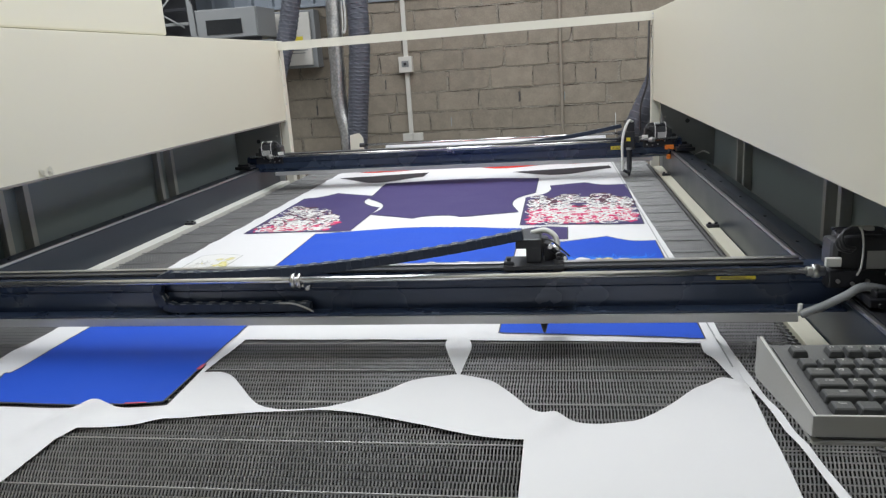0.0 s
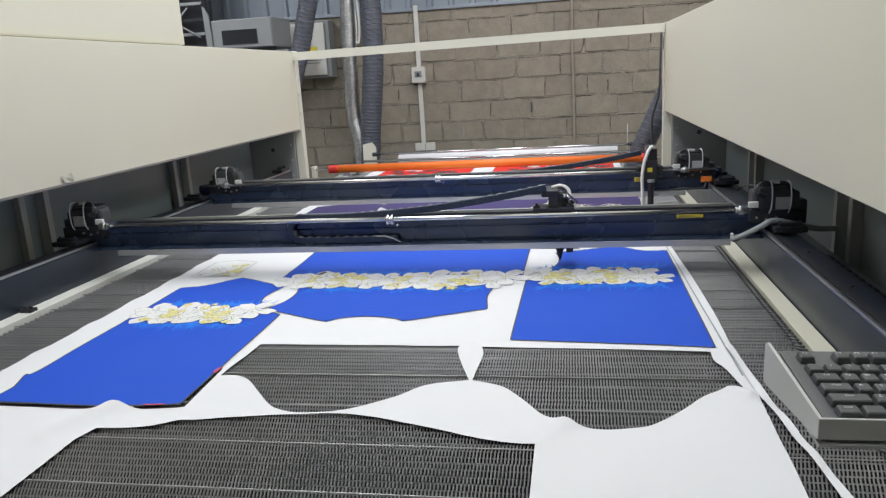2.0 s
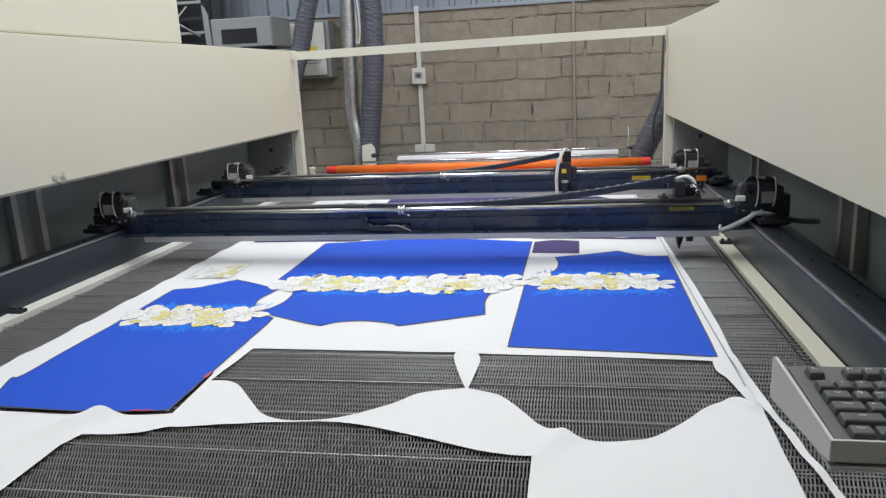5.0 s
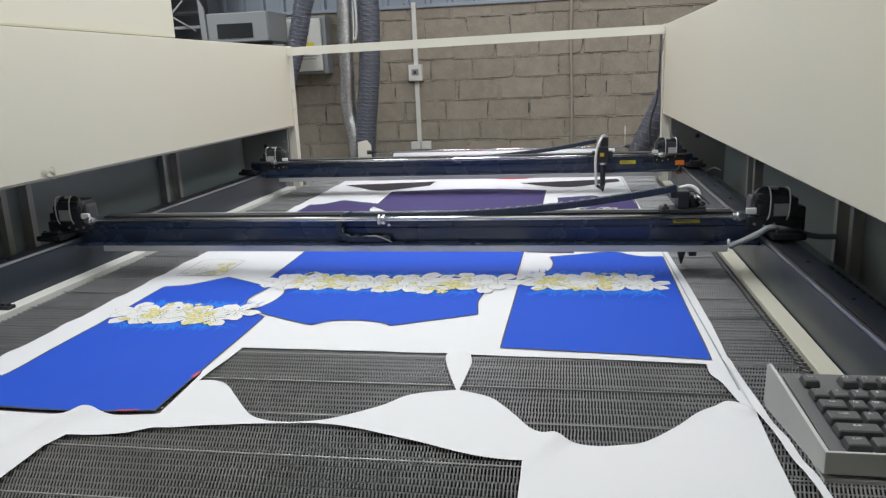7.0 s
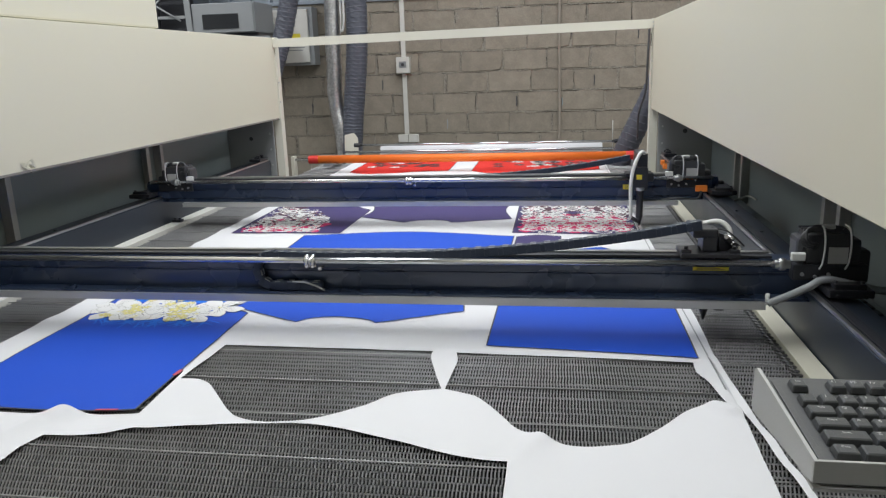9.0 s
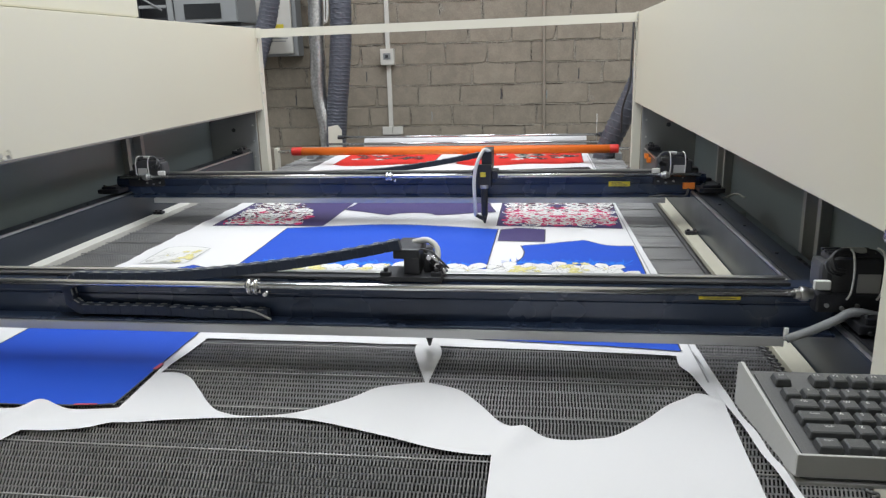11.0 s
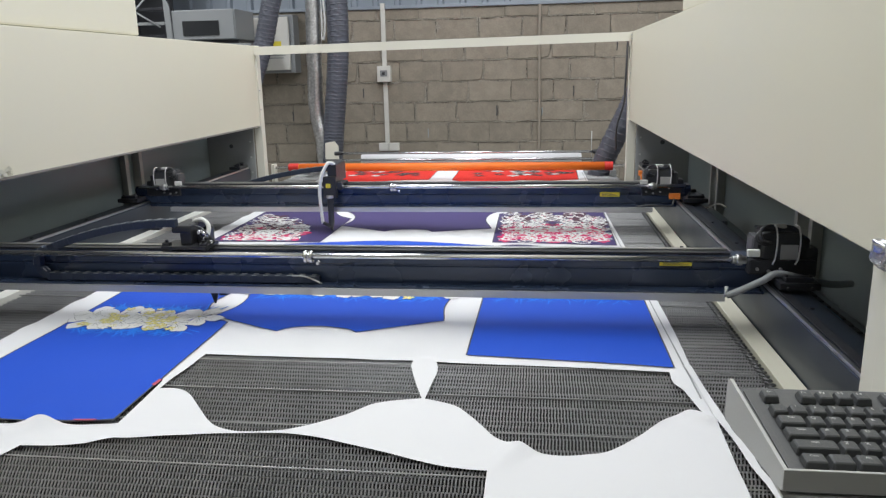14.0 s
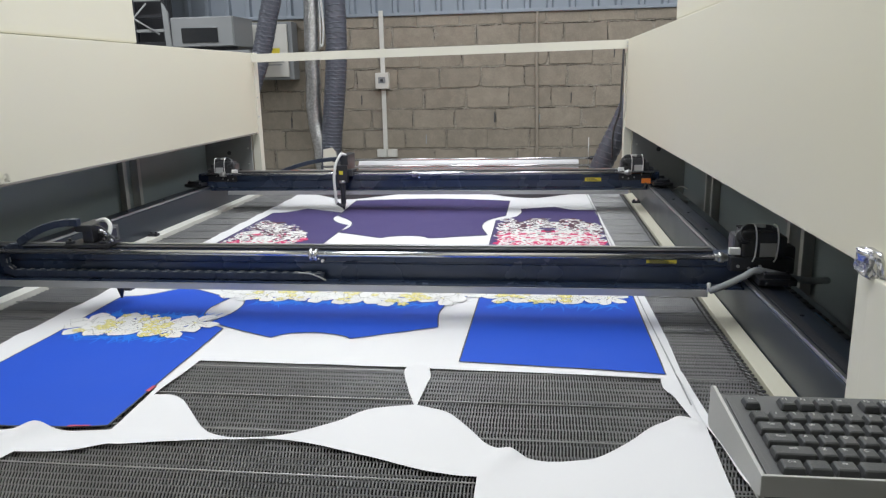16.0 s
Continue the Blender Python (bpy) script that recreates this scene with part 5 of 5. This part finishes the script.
thing("black_cable", hose([(RX - 0.02, END_Y + 0.03, 0.86), (RX - 0.026, END_Y - 0.01, 0.78), (RX - 0.03, END_Y - 0.012, 0.62), (RX - 0.035, END_Y + 0.0, 0.50), (RX - 0.06, END_Y + 0.1, 0.36), (RX - 0.05, END_Y + 0.2, 0.2)], 0.0065, None, 40, 8), BLACK, "black cable hanging down the end post", "cable", True)

# ---- blocks of the back wall ----
ROW_H, PITCH_X = 0.1835, 0.387
SHIFT = (0.06, 0.26, 0.14, 0.2495, 0.3295, 0.0525, 0.1955, 0.0285, 0.1555, 0.0035)


def block_mesh(seed):
    """A cement block with chipped, wavering edges."""
    r = random.Random(seed)
    w, h = PITCH_X - 0.006, ROW_H - 0.007
    rim = []
    for k in range(6):
        rim.append((-w / 2 + w * k / 6, -h / 2))
    for k in range(3):
        rim.append((w / 2, -h / 2 + h * k / 3))
    for k in range(6):
        rim.append((w / 2 - w * k / 6, h / 2))
    for k in range(3):
        rim.append((-w / 2, h / 2 - h * k / 3))
    rim = [(x + r.gauss(0, 0.0028), z_ + r.gauss(0, 0.0022)) for x, z_ in rim]
    if r.random() < 0.4:
        k = r.choice((0, 6, 9, 15))
        rim[k] = (rim[k][0] * 0.93, rim[k][1] * 0.88)
    t = bmesh.new()
    back = [t.verts.new((x, 0.016, z_)) for x, z_ in rim]
    mid_ = [t.verts.new((x, -0.010, z_)) for x, z_ in rim]
    top = [t.verts.new((x * 0.972, -0.016 + r.uniform(-0.001, 0.001), z_ * 0.945)) for x, z_ in rim]
    t.faces.new(top)
    for u, v in ((back, mid_), (mid_, top)):
        for k in range(len(rim)):
            n = (k + 1) % len(rim)
            t.faces.new((u[k], u[n], v[n], v[k]))
    bmesh.ops.recalc_face_normals(t, faces=t.faces)
    me_ = bpy.data.meshes.new("block")
    t.to_mesh(me_)
    t.free()
    me_.materials.append(BLOCK)
    return me_


block_meshes = [block_mesh(k) for k in range(14)]
far_blocks = bmesh.new()
brnd = random.Random(3)
row = 0
z = 0.625 + 4 * ROW_H - ROW_H / 2 - 9 * ROW_H
while row < 10:
    half = 0.48 if row == 9 else 1.0
    x = -5.9 + SHIFT[row % 10]
    while x < 4.8:
        p = pose(x + brnd.uniform(-0.008, 0.008), WALL_Y + 0.0150 + brnd.uniform(-0.004, 0.004), z - 0.0455 * (half < 1), brnd.uniform(-0.6, 0.6), brnd.uniform(-0.4, 0.4), brnd.uniform(-0.5, 0.5))
        p = p @ Matrix.Diagonal((brnd.uniform(0.965, 1.0), 1, half * brnd.uniform(0.95, 1.0), 1))
        me_ = brnd.choice(block_meshes)
        if -3.4 < x < 1.5 and z > -0.45:
            b = new("block", me_)
            b.parent = wall_north
            b.matrix_basis = p
        else:
            k0 = len(far_blocks.verts)
            far_blocks.from_mesh(me_)
            far_blocks.verts.ensure_lookup_table()
            for v in far_blocks.verts[k0:]:
                v.co = p @ v.co
        x += PITCH_X
    z += ROW_H
    row += 1
tagged(link_mesh("block_field", far_blocks, BLOCK, wall_north), kind="stuff")
# mortar crumbs along the joints and the dark cracks beside them
crumbs, cracks = bmesh.new(), bmesh.new()


def lump(bm, x, z_, w, h, front, back):
    n = 7
    ring = [(x + w * (0.8 + 0.4 * brnd.random()) * math.cos(6.283 * k / n), z_ + h * (0.7 + 0.6 * brnd.random()) * math.sin(6.283 * k / n)) for k in range(n)]
    lo = [bm.verts.new((u, back, v)) for u, v in ring]
    hi = [bm.verts.new((x + (u - x) * 0.6, front, z_ + (v - z_) * 0.6)) for u, v in ring]
    bm.faces.new(hi)
    for k in range(n):
        bm.faces.new((lo[k], lo[(k + 1) % n], hi[(k + 1) % n], hi[k]))


def crack(bm, a, b, w):
    """A jagged dark line from a to b on the wall."""
    n = max(3, int(math.hypot(b[0] - a[0], b[1] - a[1]) / 0.018))
    sides = []
    for k in range(n + 1):
        u = k / n
        x_, z_ = a[0] + (b[0] - a[0]) * u + brnd.gauss(0, 0.0016), a[1] + (b[1] - a[1]) * u + brnd.gauss(0, 0.0016)
        ww = w * brnd.uniform(0.3, 1.0) * (0.25 if k in (0, n) else 1)
        d = (0, ww) if abs(b[0] - a[0]) > abs(b[1] - a[1]) else (ww, 0)
        sides.append((bm.verts.new((x_ - d[0], WALL_Y - 0.0042, z_ - d[1])), bm.verts.new((x_ + d[0], WALL_Y - 0.0042, z_ + d[1]))))
    for p_, q_ in zip(sides, sides[1:]):
        bm.faces.new((p_[0], q_[0], q_[1], p_[1]))


base = 0.625 + 4 * ROW_H - ROW_H / 2 - 9 * ROW_H
for row in range(2, 9):
    zc = base + row * ROW_H
    x = -3.5
    while x < 1.5:
        if brnd.random() < 0.8:
            lump(crumbs, x, zc + ROW_H / 2 - 0.002 + brnd.gauss(0, 0.003), brnd.uniform(0.008, 0.030), brnd.uniform(0.003, 0.0075), WALL_Y - 0.006, WALL_Y + 0.006)
        if brnd.random() < 0.16:
            crack(cracks, (x, zc + ROW_H / 2 - 0.008), (x + brnd.uniform(0.06, 0.24), zc + ROW_H / 2 - 0.008), 0.0022)
        x += brnd.uniform(0.02, 0.045)
    x = -5.9 + SHIFT[row % 10] + PITCH_X / 2
    while x < 1.5:
        if x > -3.5:
            for k in range(4):
                if brnd.random() < 0.55:
                    lump(crumbs, x + brnd.gauss(0, 0.003), zc + ROW_H * (k - 1.5) / 4, brnd.uniform(0.003, 0.008), brnd.uniform(0.012, 0.024), WALL_Y - 0.005, WALL_Y + 0.006)
            if brnd.random() < 0.7:
                lo_ = brnd.uniform(-0.5, -0.1)
                crack(cracks, (x + brnd.choice((-0.006, 0.006)), zc + lo_ * ROW_H), (x + brnd.gauss(0, 0.004), zc + brnd.uniform(0.2, 0.5) * ROW_H), brnd.choice((0.0018, 0.0026, 0.004)))
        x += PITCH_X
tagged(link_mesh("mortar_crumbs", crumbs, MORTAR, wall_north), "pale crumbly mortar squeezed out of the joints", kind="stuff")
tagged(link_mesh("joint_cracks", cracks, mat("open_joint", (0.055, 0.048, 0.04), 0.95, 0, 0.3, 20.0), wall_north), "thin dark cracks along the joints", kind="stuff")
# gaps where the mortar has fallen out
for gx, gz, gw, gh in ((-0.36, 0.355, 0.016, 0.10), (-2.29, 0.33, 0.014, 0.10), (-1.60, 0.53, 0.012, 0.09), (0.33, 0.52, 0.012, 0.10), (0.70, 0.90, 0.012, 0.08), (-1.00, 0.16, 0.010, 0.09), (0.05, 0.34, 0.010, 0.08)):
    gap = bmesh.new()
    prism([(gx - gw / 2, gz - gh / 2), (gx + gw * 0.2, gz - gh * 0.45), (gx + gw / 2, gz), (gx + gw * 0.3, gz + gh / 2), (gx - gw * 0.4, gz + gh * 0.4), (gx - gw * 0.2, gz)], "y", WALL_Y - 0.0035, WALL_Y + 0.02, gap)
    part("mortar_gap", gap, DARKPANEL if gw < 0.011 else BLACK, wall_north, "dark open mortar joint")

# the keyboard and its tray are of a large make
for ob in (tray, kb):
    ob.scale = (1.126, 1.126, 1.126)
kb.rotation_euler = (math.radians(2.2), 0, 0)
kb.location.z += 0.003


# ---- what moves ----
def motions():
    # seconds, place of the near gantry, its head, the far gantry, its head
    rows = [
        (0, 1.637, -0.064, 4.260, 0.378),
        (0.5, 1.741, -0.173, 4.253, 0.377),
        (1, 2.119, -0.168, 3.980, 0.369),
        (1.5, 2.314, -0.138, 3.718, 0.362),
        (2, 2.462, -0.063, 3.454, 0.350),
        (2.5, 2.544, -0.072, 3.189, 0.340),
        (3, 2.661, 0.058, 3.133, 0.235),
        (3.5, 2.750, 0.106, 3.152, -0.050),
        (4, 2.747, 0.352, 3.199, -0.044),
        (4.2, 2.720, 0.385, 3.262, -0.019),
        (6.3, 2.665, 0.373, 4.137, -0.073),
        (6.5, 2.571, 0.372, 4.164, 0.006),
        (7, 2.478, 0.376, 4.224, 0.186),
        (7.5, 2.460, 0.381, 4.105, 0.343),
        (8, 2.246, 0.381, 3.774, 0.345),
        (8.5, 2.023, 0.382, 3.457, 0.352),
        (9, 1.866, 0.382, 3.220, 0.346),
        (9.2, 1.759, 0.377, 3.151, 0.250),
        (11.3, 1.588, -0.312, 3.131, -0.275),
        (11.5, 1.591, -0.310, 3.163, -0.325),
        (12, 1.592, -0.569, 3.199, -0.609),
        (12.5, 1.586, -0.853, 3.155, -0.910),
        (13, 1.573, -0.901, 3.086, -1.064),
        (13.5, 1.846, -0.911, 3.210, -0.937),
        (14, 2.021, -1.016, 3.306, -0.925),
        (14.5, 2.085, -1.014, 3.448, -0.935),
        (15, 2.209, -1.092, 3.764, -0.937),
        (15.5, 2.242, -1.249, 3.909, -1.043),
        (16, 2.127, -1.381, 4.015, -1.036),
    ]
    walk(near_gantry, [(t, pose(0, a, 0)) for t, a, b, c, d in rows])
    walk(far_gantry, [(t, pose(0, c, 0)) for t, a, b, c, d in rows])
    walk(near_head, [(t, pose(b, 0, 0)) for t, a, b, c, d in rows])
    walk(far_head, [(t, pose(d, 0, 0)) for t, a, b, c, d in rows])
    for links, column, far in ((near_chain, 2, False), (far_chain, 4, True)):
        poses = [(row[0], chain_poses(row[column], far)) for row in rows]
        for k, ob in enumerate(links):
            walk(ob, [(t, p[k]) for t, p in poses])


motions()
